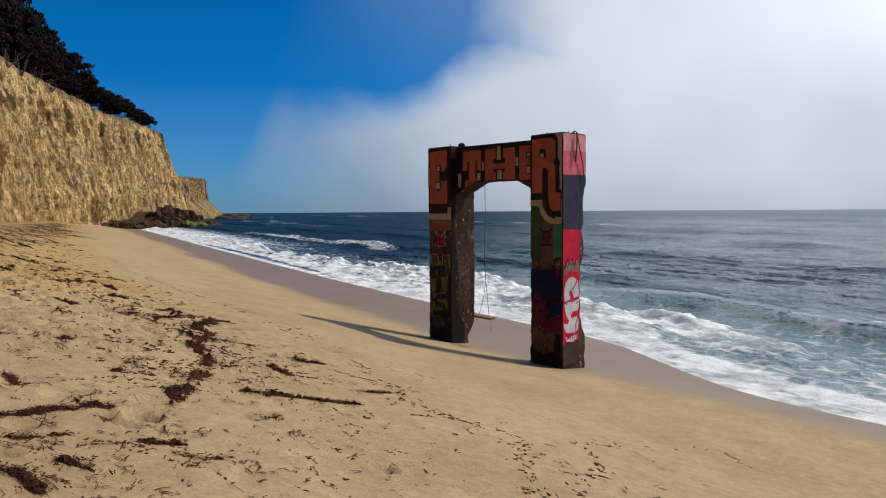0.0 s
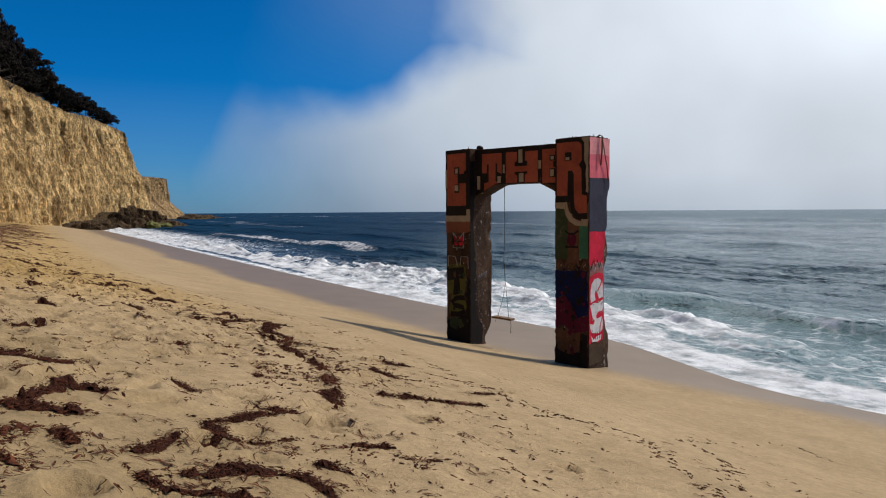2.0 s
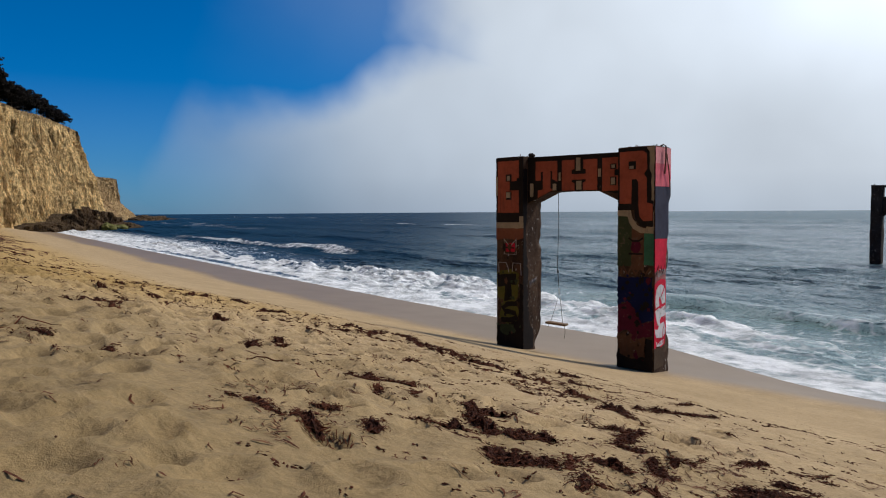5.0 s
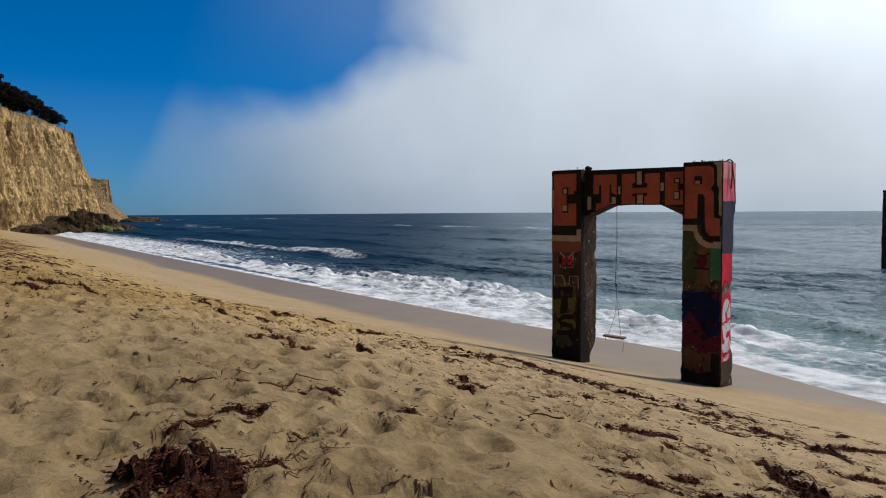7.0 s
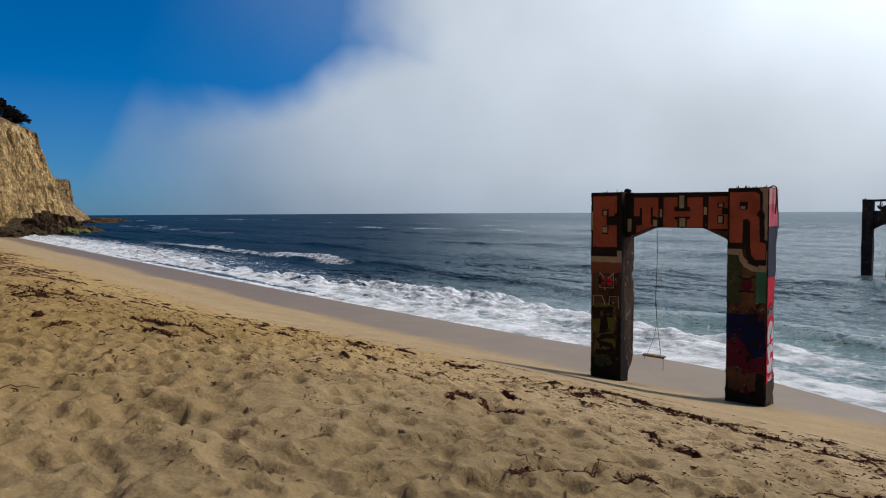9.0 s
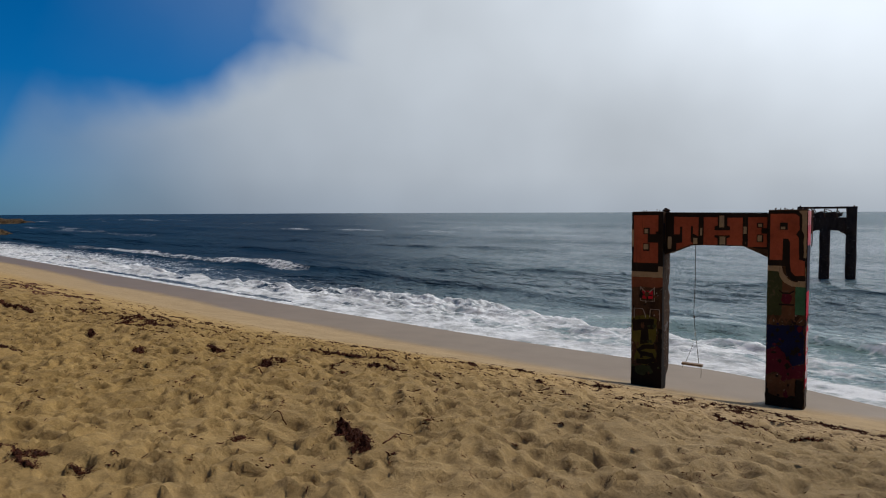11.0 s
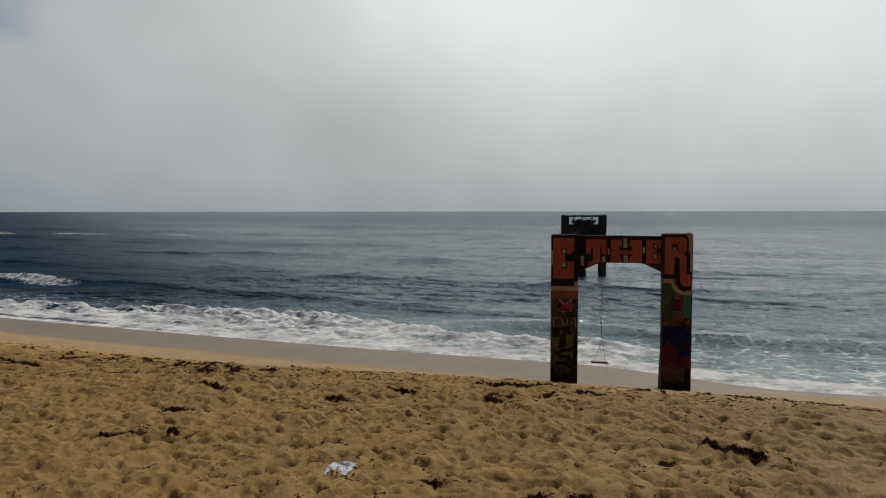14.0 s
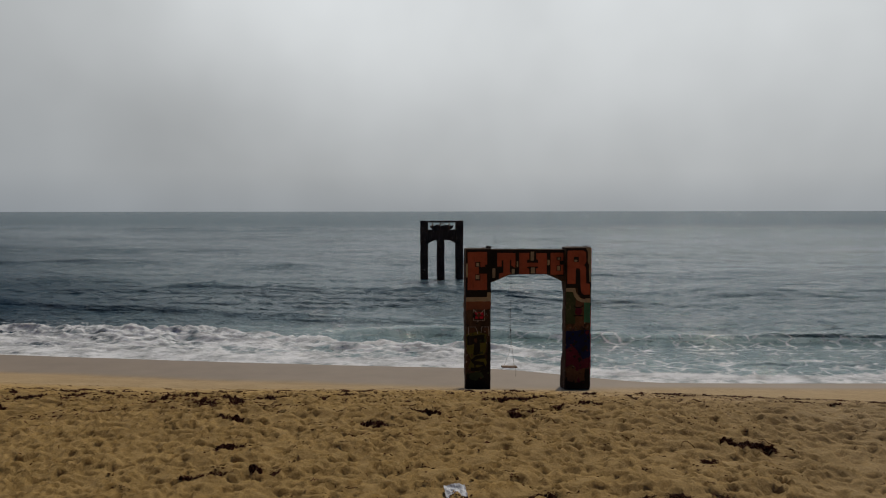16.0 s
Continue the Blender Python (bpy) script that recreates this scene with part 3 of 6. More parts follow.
def build_sea():
    ss = lines([(-3.0, -0.6, 0.2, 0.2), (-0.6, 9.0, 0.075, 0.075), (9.0, 34.0, 0.12, 0.20), (34.0, 3400, 0.22, 110)])
    ys = lines([(-8.0, -3400, 0.25, 150), (-8.0, 34.0, 0.14, 0.14), (34.0, 3400, 0.15, 140)])
    S, Y = np.meshgrid(ss, ys, indexing="ij")
    X = S + shore(Y)
    flat = S * 0
    wander = 1.6 * fbm(Y * 0.06, flat + 3.0, 3, 4.0)
    z = np.zeros_like(S)
    # swells running in: (distance from the waterline, height, width)
    for k, (d, h, w) in enumerate(((12.5, 0.30, 1.5), (27.0, 0.42, 2.4), (47.0, 0.45, 4.5), (75.0, 0.5, 7.0), (120.0, 0.5, 10.0), (190.0, 0.6, 14.0))):
        c = d + wander * (1 + 0.05 * d) + 1.2 * fbm(Y * 0.15, flat + k, 2, 30.0 + k)
        lump = 0.35 + 1.3 * np.clip(fbm(Y * 0.07, flat + 2 * k, 2, 50.0 + k) + 0.35, 0, 1)
        u = (S - c) / w
        z += h * lump * (0.45 + 0.55 * smooth(18, 34, Y)) * np.where(u < 0, np.exp(-(u / 0.55) ** 2), np.exp(-(u / 1.25) ** 2))
    # a steeper green wave about to break south of the pier frame
    c = 6.9 + 0.5 * fbm(Y * 0.25, flat + 1, 2, 35.0)
    c7, u = c, (S - c) / 1.3
    green_wave = smooth(20, 14, Y) * np.where(u < 0, np.exp(-(u / 0.42) ** 2), np.exp(-(u / 1.0) ** 2))
    z += 0.40 * green_wave
    # wind chop with sharp crests, mostly along the shore
    drift = 2.0 * fbm(S * 0.06, Y * 0.05, 2, 61.0)
    open_water = smooth(3.0, 9.0, S) * smooth(420, 90, S)
    z += open_water * (0.15 * (ridged(S * 0.24 + drift, Y * 0.10, 4, 60.0) - 0.6) + 0.075 * (ridged(S * 0.75 + drift, Y * 0.36, 3, 66.0) - 0.6))
    z += 0.035 * (ridged(S * 2.0 + drift, Y * 1.05, 2, 68.0) - 0.6) * smooth(3.0, 8.0, S) * smooth(70, 30, S)
    # the broken wave: a ragged, billowing heap of foam with a thin apron before it
    wide = 1.0 + 0.45 * smooth(12, 20, Y) * smooth(46, 30, Y) - 0.22 * smooth(10, 4, Y)
    front = 1.0 * smooth(26, 40, Y) * smooth(90, 60, Y) + 0.45 * fbm(Y * 0.35, flat, 3, 12.0) + 0.2 * fbm(Y * 1.6, flat, 3, 13.0)
    back = (3.8 + 1.1 * fbm(Y * 0.22, flat + 5, 3, 90.0) + 0.9 * fbm(Y * 0.9, flat + 6, 3, 91.0)) * wide
    u = (S - front) / (back - front)
    band = smooth(-0.02, 0.05, u) * smooth(1.12, 0.86, u)
    crest = np.clip(u, 0, 1) ** 0.8 * smooth(1.16, 0.80, u)
    billow = ridged(S * 0.7, Y * 0.42, 4, 70.0)
    fine = ridged(S * 2.2, Y * 1.5, 3, 74.0, 0.6)
    strong = 0.30 + 0.55 * smooth(7, 17, Y)
    z += band * (0.02 + strong * crest * (0.08 + 0.40 * billow + 0.15 * fine) * (0.7 + 0.6 * np.clip(fbm(Y * 0.12, flat, 2, 71.0) + 0.4, 0, 1)))
    hole = fbm(S * 0.75, Y * 0.33, 4, 77.0, 0.55)
    solid = smooth(10, 14, Y) * smooth(36, 28, Y)
    foam = band * (1.0 - (0.55 - 0.12 * solid) * smooth(0.02, 0.26, hole) * smooth(0.1, 0.3, u) * smooth(1.05, 0.7, u))
    # spent and lacy towards the south
    foam = foam * (1 - 0.68 * smooth(11, 5, Y) * smooth(0.06, 0.25, u))
    foam = foam * (1 + (0.12 * solid - 0.16) * smooth(0.12, 0.3, u) * smooth(1.0, 0.8, u))
    foam = np.maximum(foam, 0.95 * np.exp(-((u - 0.04) / 0.05) ** 2))
    foam = np.maximum(foam, 0.8 * smooth(-2.2, -1.4, S) * smooth(0.8, 0.1, S))
    # a second line of breakers to the north
    c = 13.5 + 2.0 * fbm(Y * 0.08, flat + 9, 2, 95.0)
    u = (S - c) / 2.2
    second = smooth(22, 34, Y) * smooth(120, 80, Y) * np.clip(2.4 * fbm(Y * 0.055, flat + 4, 2, 97.0) + 0.1, 0, 0.62)
    roll = second * np.where(u < 0, np.exp(-(u / 0.35) ** 2), np.exp(-(u / 0.8) ** 2))
    z += roll * (0.24 + 0.26 * billow)
    foam = np.maximum(foam, 0.95 * second * smooth(-0.8, -0.4, u) * smooth(0.2, -0.15, u))
    # foam left on the water behind, in patches, and further along the shore
    foam = np.maximum(foam, (0.10 + 0.12 * smooth(13, 6, Y)) * smooth(12, 6, S) * smooth(2, 5, S))
    foam = np.maximum(foam, (0.50 * smooth(48, 85, Y) + 0.16 * smooth(18, 34, Y)) * smooth(13, 5, S) * smooth(0, 1, S))
    # whitecaps far out
    foam = np.maximum(foam, 0.42 * smooth(0.28, 0.38, fbm(S * 0.05, Y * 0.016, 3, 99.0)) * smooth(25, 60, S) * smooth(260, 120, S) * smooth(20, 60, Y) * smooth(0.05, 0.2, fbm(S * 0.35, Y * 0.12, 2, 98.0)))
    # by bearing: where the blue sky's reflection is put into the water colour
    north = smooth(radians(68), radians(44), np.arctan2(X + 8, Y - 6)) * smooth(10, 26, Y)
    pale_sea = np.maximum(smooth(24.0, 3.0, S), np.maximum(0.55 * smooth(260.0, 20.0, S), 0.5)) * (1.0 - 0.92 * north)
    pale_sea = np.maximum(pale_sea, 0.9 * green_wave)
    return tagged(sheet("water", X, Y, SEA + z, WATER, {"foam": foam, "pale_sea": pale_sea, "green": green_wave * smooth(0.02, -0.5, (S - c7) / 1.3), "blue": np.maximum(north * smooth(2.0, 12.0, S), 0.62 * smooth(50, 320, S))}), "blue-green sea with white surf running up the beach", "sea", kind="structure")


ground = build_ground()
water = build_sea()


# ---- cliffs ----
def cliff_sheet(name, plan, tops, batter, mat, top_mat, seed, step=0.36, rows=84, depth=90.0, soil_and_hollow_shade=True, talus=0.0):
    """An eroded rock face that stands over a plan line, with the land behind its edge."""
    plan = np.array(plan, float)
    seg = np.linalg.norm(np.diff(plan, axis=0), axis=1)
    cum = np.concatenate([[0], np.cumsum(seg)])
    u = np.arange(0, cum[-1], step)
    px, py = np.interp(u, cum, plan[:, 0]), np.interp(u, cum, plan[:, 1])
    for _ in range(12):
        px[1:-1], py[1:-1] = (px[:-2] + 2 * px[1:-1] + px[2:]) / 4, (py[:-2] + 2 * py[1:-1] + py[2:]) / 4
    top = np.interp(u, cum, tops)
    tx, ty = np.gradient(px), np.gradient(py)
    ln = np.hypot(tx, ty)
    nx, ny = -ty / ln, tx / ln
    v = np.linspace(0, 1, rows)
    U, V = np.meshgrid(u, v, indexing="ij")
    T = top[:, None] + (0.5 * fbm(U * 0.12, U * 0, 3, seed + 8) if soil_and_hollow_shade else top[:, None] * 0.5 * fbm(U * 0.22, U * 0, 3, seed + 8))
    Zc = -1.0 + V * (T + 1.0)
    back = batter * (V ** 1.35) * T
    if talus:
        back = T * (batter * np.minimum(V, talus) / talus + 0.10 * np.maximum(V - talus, 0))
    out = 2.2 * fbm(U * 0.08, V * 0.8, 3, seed) + 1.3 * fbm(U * 0.30, V * 0.7, 3, seed + 3) + 0.3 * fbm(U * 0.06, Zc * 0.7, 3, seed + 6)
    # rain-cut runnels down the face, ledges across it
    out = out - 1.35 * (ridged(U * 0.42 + 0.6 * V, Zc * 0.045, 3, seed + 15) - 0.6) - 0.65 * (ridged(U * 1.1, Zc * 0.10, 2, seed + 17) - 0.6)
    out = out + 0.6 * fbm(U * 1.0, Zc * 0.30, 3, seed + 5, 0.6)
    gully = np.clip(fbm(U * 0.26, V * 0.5, 3, seed + 11) - 0.08, 0, 1) * 2.6 * smooth(0.15, 0.7, V)
    back = back + out * (1 - 0.65 * smooth(0.75, 1.0, V)) + gully * (1 - 0.7 * smooth(0.85, 1.0, V))
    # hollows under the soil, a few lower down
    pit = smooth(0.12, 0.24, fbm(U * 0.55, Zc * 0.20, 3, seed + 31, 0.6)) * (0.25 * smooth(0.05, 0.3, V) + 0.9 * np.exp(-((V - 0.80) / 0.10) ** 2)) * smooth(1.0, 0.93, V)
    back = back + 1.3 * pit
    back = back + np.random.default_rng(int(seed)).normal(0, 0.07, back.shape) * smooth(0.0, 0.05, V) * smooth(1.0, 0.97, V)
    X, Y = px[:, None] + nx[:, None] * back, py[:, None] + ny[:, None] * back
    # the mask holds the top soil and the painted shade of the hollows
    face = sheet(name, X, Y, Zc, mat, {"soil_and_hollow_shade": np.maximum(0.8 * smooth(0.955, 0.985, V + 0.05 * fbm(U * 0.25, V * 3, 3, seed + 40)), (0.25 if talus else 0.95) * pit) if soil_and_hollow_shade else V * 0})
    face.data.shade_flat()
    k = np.array([0, 1.5, 4, 9, 18, 35, 60, depth])
    Xc, Yc = X[:, -1:] + nx[:, None] * k, Y[:, -1:] + ny[:, None] * k
    Zt = Zc[:, -1:] + 0.06 * k[None, :] + 0.5 * fbm(Xc * 0.2, Yc * 0.2, 3, seed + 20) * smooth(0, 3, k)[None, :]
    cap = sheet("clifftop", Xc, Yc, Zt - 0.004, top_mat)
    cap.parent = face
    return face


CLIFF_PLAN = [(-58, -170), (-52, -60), (-44, 20), (-13, 84), (24, 131), (47, 156), (68.5, 178), (71, 190), (64, 215), (46, 260)]
CLIFF_TOPS = [34, 38, 42, 38, 31.0, 25.8, 23.6, 22.5, 22, 23]
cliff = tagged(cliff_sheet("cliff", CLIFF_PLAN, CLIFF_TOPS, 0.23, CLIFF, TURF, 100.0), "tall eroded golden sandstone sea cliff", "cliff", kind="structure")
HEAD_PLAN = [(61, 300), (119, 340), (150, 364), (167, 379), (176, 394), (175, 412), (164, 428), (120, 450)]
headland = tagged(cliff_sheet("headland", HEAD_PLAN, [23, 23, 23, 23, 22.8, 22.5, 22, 22], 0.50, SHADED_HEAD_ROCK, TURF, 140.0, 1.0, 46, talus=0.46), "far sandstone headland beyond the nearer cliff", "cliff", kind="structure")

FOOT_PLAN = [(25, 130), (37, 142.5), (49, 154.3), (60, 165.3), (70, 175.3), (75.5, 182.5), (75.5, 192)]
cliff_foot = tagged(cliff_sheet("cliff_foot", FOOT_PLAN, [0.3, 0.9, 2.6, 4.8, 3.8, 2.8, 2.0], 0.22, DARK_ROCK, DARK_ROCK, 170.0, 0.3, 22, 4.0, False), "dark brown wave-washed rock ledge under the sandstone cliff", "cliff", kind="structure")

# ---- painted concrete pier frame on the beach ----
FRONT, LEFT = 10.48, 12.62


def ring_pillar(name, x0, x1, y0, y1, z0, z1, mat, parent, seed, rough, levels=90, label=""):
    """A square concrete post built up of many rings; rough(x, y, z) says how far a point has crumbled inwards."""
    n = 14
    e = np.linspace(0, 1, n, endpoint=False)
    rx = np.concatenate([x0 + (x1 - x0) * e, np.full(n, x1), x1 - (x1 - x0) * e, np.full(n, x0)])
    ry = np.concatenate([np.full(n, y0), y0 + (y1 - y0) * e, np.full(n, y1), y1 - (y1 - y0) * e])
    zs = np.linspace(z0, z1, levels)
    cx, cy = (x0 + x1) / 2, (y0 + y1) / 2
    V = []
    for k, z in enumerate(zs):
        X, Y = rx.copy(), ry.copy()
        for i in range(len(X)):
            d = rough(X[i], Y[i], z)
            X[i] += (cx - X[i]) * d
            Y[i] += (cy - Y[i]) * d
        # worn arrises
        corner = [0, n, 2 * n, 3 * n]
        for c in corner:
            X[c] += (cx - X[c]) * 0.035
            Y[c] += (cy - Y[c]) * 0.035
        V += list(zip(X, Y, np.full(len(X), z)))
    m = 4 * n
    F = [(k * m + i, k * m + (i + 1) % m, (k + 1) * m + (i + 1) % m, (k + 1) * m + i) for k in range(levels - 1) for i in range(m)]
    base = len(V)
    V.append((cx, cy, z1 + 0.01))
    F += [((levels - 1) * m + i, (levels - 1) * m + (i + 1) % m, base) for i in range(m)]
    ob = mesh_object(name, V, F, mat, parent, label)
    return ob


def erosion(seed, amount, x_back, z_bite=()):
    def rough(x, y, z):
        back = min(max((x - (x_back - 0.34)) / 0.34, 0), 1)
        n = noise.noise(Vector((x * 2.3 + seed, y * 2.3, z * 1.5))) + 0.6 * noise.noise(Vector((x * 6 + seed, y * 6, z * 5)))
        d = back * amount * max(0, 0.22 + n)
        for zc, zr, a in z_bite:
            d += back * a * math.exp(-((z - zc) / zr) ** 2)
        return d + 0.004 * n
    return rough


def inner_poly(points, level=1):
    """Points (from the landward corner, height) on the north post's side that faces the opening."""
    return [(FRONT + a, 11.838 - 0.004 * level, z) for a, z in points]


def front_poly(points, level=1, recess=0.0):
    """Points (across from the frame's north edge, height) on the landward side of the frame."""
    x = FRONT + recess - 0.004 * level
    return [(x, LEFT - a, z) for a, z in points]


def south_poly(points, level=1):
    """Points (from the landward corner, height) on the frame's south side."""
    y = 8.645 - 0.004 * level
    return [(FRONT + a, y, z) for a, z in points]


def rough_outline(points, seed, step=0.06, amp=0.006):
    """Follow a polygon in small steps with a shaky brush edge."""
    out = []
    rng = random.Random(seed)
    n = len(points)
    for i in range(n):
        a, b = points[i], points[(i + 1) % n]
        k = max(1, int(math.dist(a, b) / step))
        for j in range(k):
            f = j / k
            s = 0 if j == 0 else amp
            out.append((a[0] + (b[0] - a[0]) * f + rng.uniform(-s, s), a[1] + (b[1] - a[1]) * f + rng.uniform(-s, s)))
    return out


def paint(name, points, mat, parent, level=1, side="front", recess=0.0, amp=0.006, label=""):
    pts = rough_outline(points, hash_of(points), amp=amp)
    loop = front_poly(pts, level, recess) if side == "front" else south_poly(pts, level) if side == "south" else inner_poly(pts, level)
    bm = bmesh.new()
    vs = [bm.verts.new(p) for p in loop]
    f = bm.faces.new(vs)
    off = Vector((0.0035, 0, 0)) if side == "front" else Vector((0, 0.0035, 0))
    r = bmesh.ops.extrude_face_region(bm, geom=[f])
    bmesh.ops.translate(bm, verts=[v for v in r["geom"] if isinstance(v, bmesh.types.BMVert)], vec=off)
    bmesh.ops.recalc_face_normals(bm, faces=bm.faces[:])
    bmesh.ops.triangulate(bm, faces=bm.faces[:])
    return part(name, bm, mat, parent, label)


def hash_of(points):
    return int(sum((i + 1) * (p[0] * 131 + p[1] * 17) for i, p in enumerate(points)) * 1000) % 99991


def box(a0, a1, z0, z1):
    return [(a0, z0), (a1, z0), (a1, z1), (a0, z1)]


def blob(ca, cz, ra, rz, n=18, seed=0, amp=0.15):
    rng = random.Random(seed)
    return [(ca + ra * math.cos(6.2832 * i / n) * (1 + rng.uniform(-amp, amp)), cz + rz * math.sin(6.2832 * i / n) * (1 + rng.uniform(-amp, amp))) for i in range(n)]


def strip(points, w):
    """A band of width w along a line of points."""
    L, R = [], []
    for i, p in enumerate(points):
        a, b = points[max(i - 1, 0)], points[min(i + 1, len(points) - 1)]
        dx, dz = b[0] - a[0], b[1] - a[1]
        ln = math.hypot(dx, dz) or 1
        L.append((p[0] - dz / ln * w / 2, p[1] + dx / ln * w / 2))
        R.append((p[0] + dz / ln * w / 2, p[1] - dx / ln * w / 2))
    return L + R[::-1]


def build_frame():
    frame_top = new("pier_frame")
    tagged(frame_top, "weathered concrete pier frame covered in graffiti, standing in the wet sand", "concrete frame")
    north = ring_pillar("pillar", FRONT, 11.22, 11.84, LEFT, 0.1, 5.24, CONCRETE, frame_top, 3, erosion(3.0, 0.16, 11.22, ((0.85, 0.25, 0.30), (3.2, 0.8, -0.05))))
    south = ring_pillar("pillar", FRONT, 11.21, 8.65, 9.46, 0.1, 5.27, CONCRETE, frame_top, 9, erosion(9.0, 0.14, 11.21, ((3.6, 0.35, 0.22), (2.4, 0.6, 0.16), (1.9, 0.3, 0.10))))
    # cross beam with haunches under its ends
    rec = 0.17
    bm = bmesh.new()
    outline = [(8.9 - 0 + 0.56, 5.20), (11.84, 5.22), (11.84, 4.17), (11.72, 4.20), (11.22, 4.41), (10.9, 4.425), (10.4, 4.42), (10.02, 4.42), (9.62, 4.24), (9.46, 4.16)]
    a = [bm.verts.new((FRONT + rec, y, z)) for y, z in outline]
    f = bm.faces.new(a)
    r = bmesh.ops.extrude_face_region(bm, geom=[f])
    bmesh.ops.translate(bm, verts=[v for v in r["geom"] if isinstance(v, bmesh.types.BMVert)], vec=(0.42, 0, 0))
    bmesh.ops.recalc_face_normals(bm, faces=bm.faces[:])
    bmesh.ops.bevel(bm, geom=bm.edges[:], offset=0.015, segments=2, affect="EDGES")
    part("beam", bm, CONCRETE, frame_top)
    # north post, landward side
    P = lambda name, pts, mat, lvl=1, **k: paint(name, pts, mat, north, lvl, **k)
    P("black_ground", box(0.01, 0.79, 3.74, 5.225), BLACK)
    P("letter_e", box(0.06, 0.71, 3.96, 5.15), RED, 2)
    P("letter_counter", box(0.30, 0.46, 4.68, 4.84), BLACK, 3, amp=0.003)
    P("letter_counter", box(0.30, 0.46, 4.26, 4.45), BLACK, 3, amp=0.003)
    P("letter_counter", box(0.41, 0.79, 4.47, 4.68), BLACK, 4, amp=0.003)
    P("letter_edge", box(0.67, 0.79, 3.90, 5.20), BLACK, 3, amp=0.003)
    P("letter_counter", box(0.61, 0.72, 4.66, 4.75), BLACK, 3, amp=0.003)
    for q in ((0.33, 0.42, 4.70, 4.81), (0.31, 0.43, 4.30, 4.43), (0.012, 0.065, 4.36, 4.79)):
        P("tan_patch", box(*q), TAN, 4, amp=0.003)
    P("tan_band", box(0.01, 0.79, 3.60, 3.74), TAN)
    P("tan_band", box(0.68, 0.79, 3.74, 3.88), TAN, 2)
    P("red_band", [(0.012, 3.60), (0.79, 3.60), (0.79, 3.38), (0.60, 3.33), (0.30, 3.36), (0.012, 3.32)], BRICK)
    P("emblem", box(0.29, 0.55, 3.06, 3.26), SCARLET, 2)
    P("emblem_frame", strip([(0.25, 3.36), (0.25, 3.00), (0.59, 3.00), (0.59, 3.36)], 0.020), CHALK, 3, amp=0.004)
    P("emblem_frame", strip([(0.25, 3.34), (0.42, 3.18), (0.59, 3.34)], 0.020), CHALK, 4, amp=0.004)
    P("emblem_bar", strip([(0.42, 3.03), (0.42, 3.24)], 0.035), BLACK, 5, amp=0.003)
    P("emblem_bar", strip([(0.30, 3.15), (0.54, 3.15)], 0.03), BLACK, 5, amp=0.003)
    P("outline", strip([(0.09, 2.56), (0.09, 2.80), (0.30, 2.80), (0.36, 2.68), (0.38, 2.58)], 0.020), CHALK, 3, amp=0.004)
    P("outline", strip([(0.48, 2.60), (0.50, 2.80), (0.72, 2.80), (0.73, 2.52)], 0.020), CHALK, 3, amp=0.004)
    P("rust_patch", blob(0.21, 2.70, 0.09, 0.08, seed=1), BROWN, 2)
    P("rust_patch", blob(0.62, 2.70, 0.09, 0.08, seed=2), BROWN, 2)
    P("olive_patch", [(0.02, 2.58), (0.40, 2.66), (0.66, 2.56), (0.64, 2.08), (0.56, 1.90), (0.66, 1.70), (0.60, 1.46), (0.34, 1.36), (0.10, 1.50), (0.16, 1.80), (0.03, 2.10)], OLIVE, 1, amp=0.015)
    P("black_stroke", [(0.03, 2.50), (0.58, 2.56), (0.60, 2.30), (0.44, 2.30), (0.47, 1.94), (0.24, 1.90), (0.27, 2.26), (0.06, 2.22)], BLACK, 2, amp=0.01)
    P("black_stroke", strip([(0.60, 1.86), (0.36, 1.84), (0.20, 1.74), (0.30, 1.66), (0.54, 1.64), (0.60, 1.54), (0.40, 1.46), (0.16, 1.46)], 0.12), BLACK, 2, amp=0.01)
    P("green_patch", [(0.14, 1.34), (0.50, 1.38), (0.58, 1.20), (0.34, 1.10), (0.12, 1.18)], DARK_GREEN, 2, amp=0.02)
    P("dark_patch", [(0.02, 0.70), (0.77, 0.70), (0.78, 2.30), (0.70, 2.34), (0.68, 1.50), (0.4, 1.36), (0.02, 1.30)], BLACK, 1, amp=0.02)
    # beam, landward side
    B = lambda name, pts, mat, lvl=1, **k: paint(name, pts, mat, beam_parent, lvl, recess=rec, **k)
    beam_parent = [o for o in frame_top.children if o.name.startswith("beam")][0]
    B("black_ground", [(0.80, 5.205), (3.145, 5.19), (3.145, 4.36), (3.0, 4.36), (2.6, 4.43), (1.42, 4.43), (1.0, 4.26), (0.80, 4.18)], BLACK, amp=0.004)
    B("letter_t", [(1.01, 5.11), (1.59, 5.10), (1.59, 4.64), (1.46, 4.70), (1.46, 4.88), (1.41, 4.88), (1.41, 4.50), (1.48, 4.46), (1.48, 4.445), (1.44, 4.445), (1.07, 4.29), (1.07, 4.46), (1.21, 4.48), (1.21, 4.87), (1.15, 4.87), (1.15, 4.68), (1.01, 4.68)], RED, 2, amp=0.003)
    B("tan_patch", box(1.47, 1.57, 4.45, 4.60), TAN, 3)
    B("tan_patch", box(1.63, 1.68, 4.66, 4.84), TAN, 3)
    B("tan_patch", box(0.86, 0.95, 4.32, 4.62), TAN, 3)
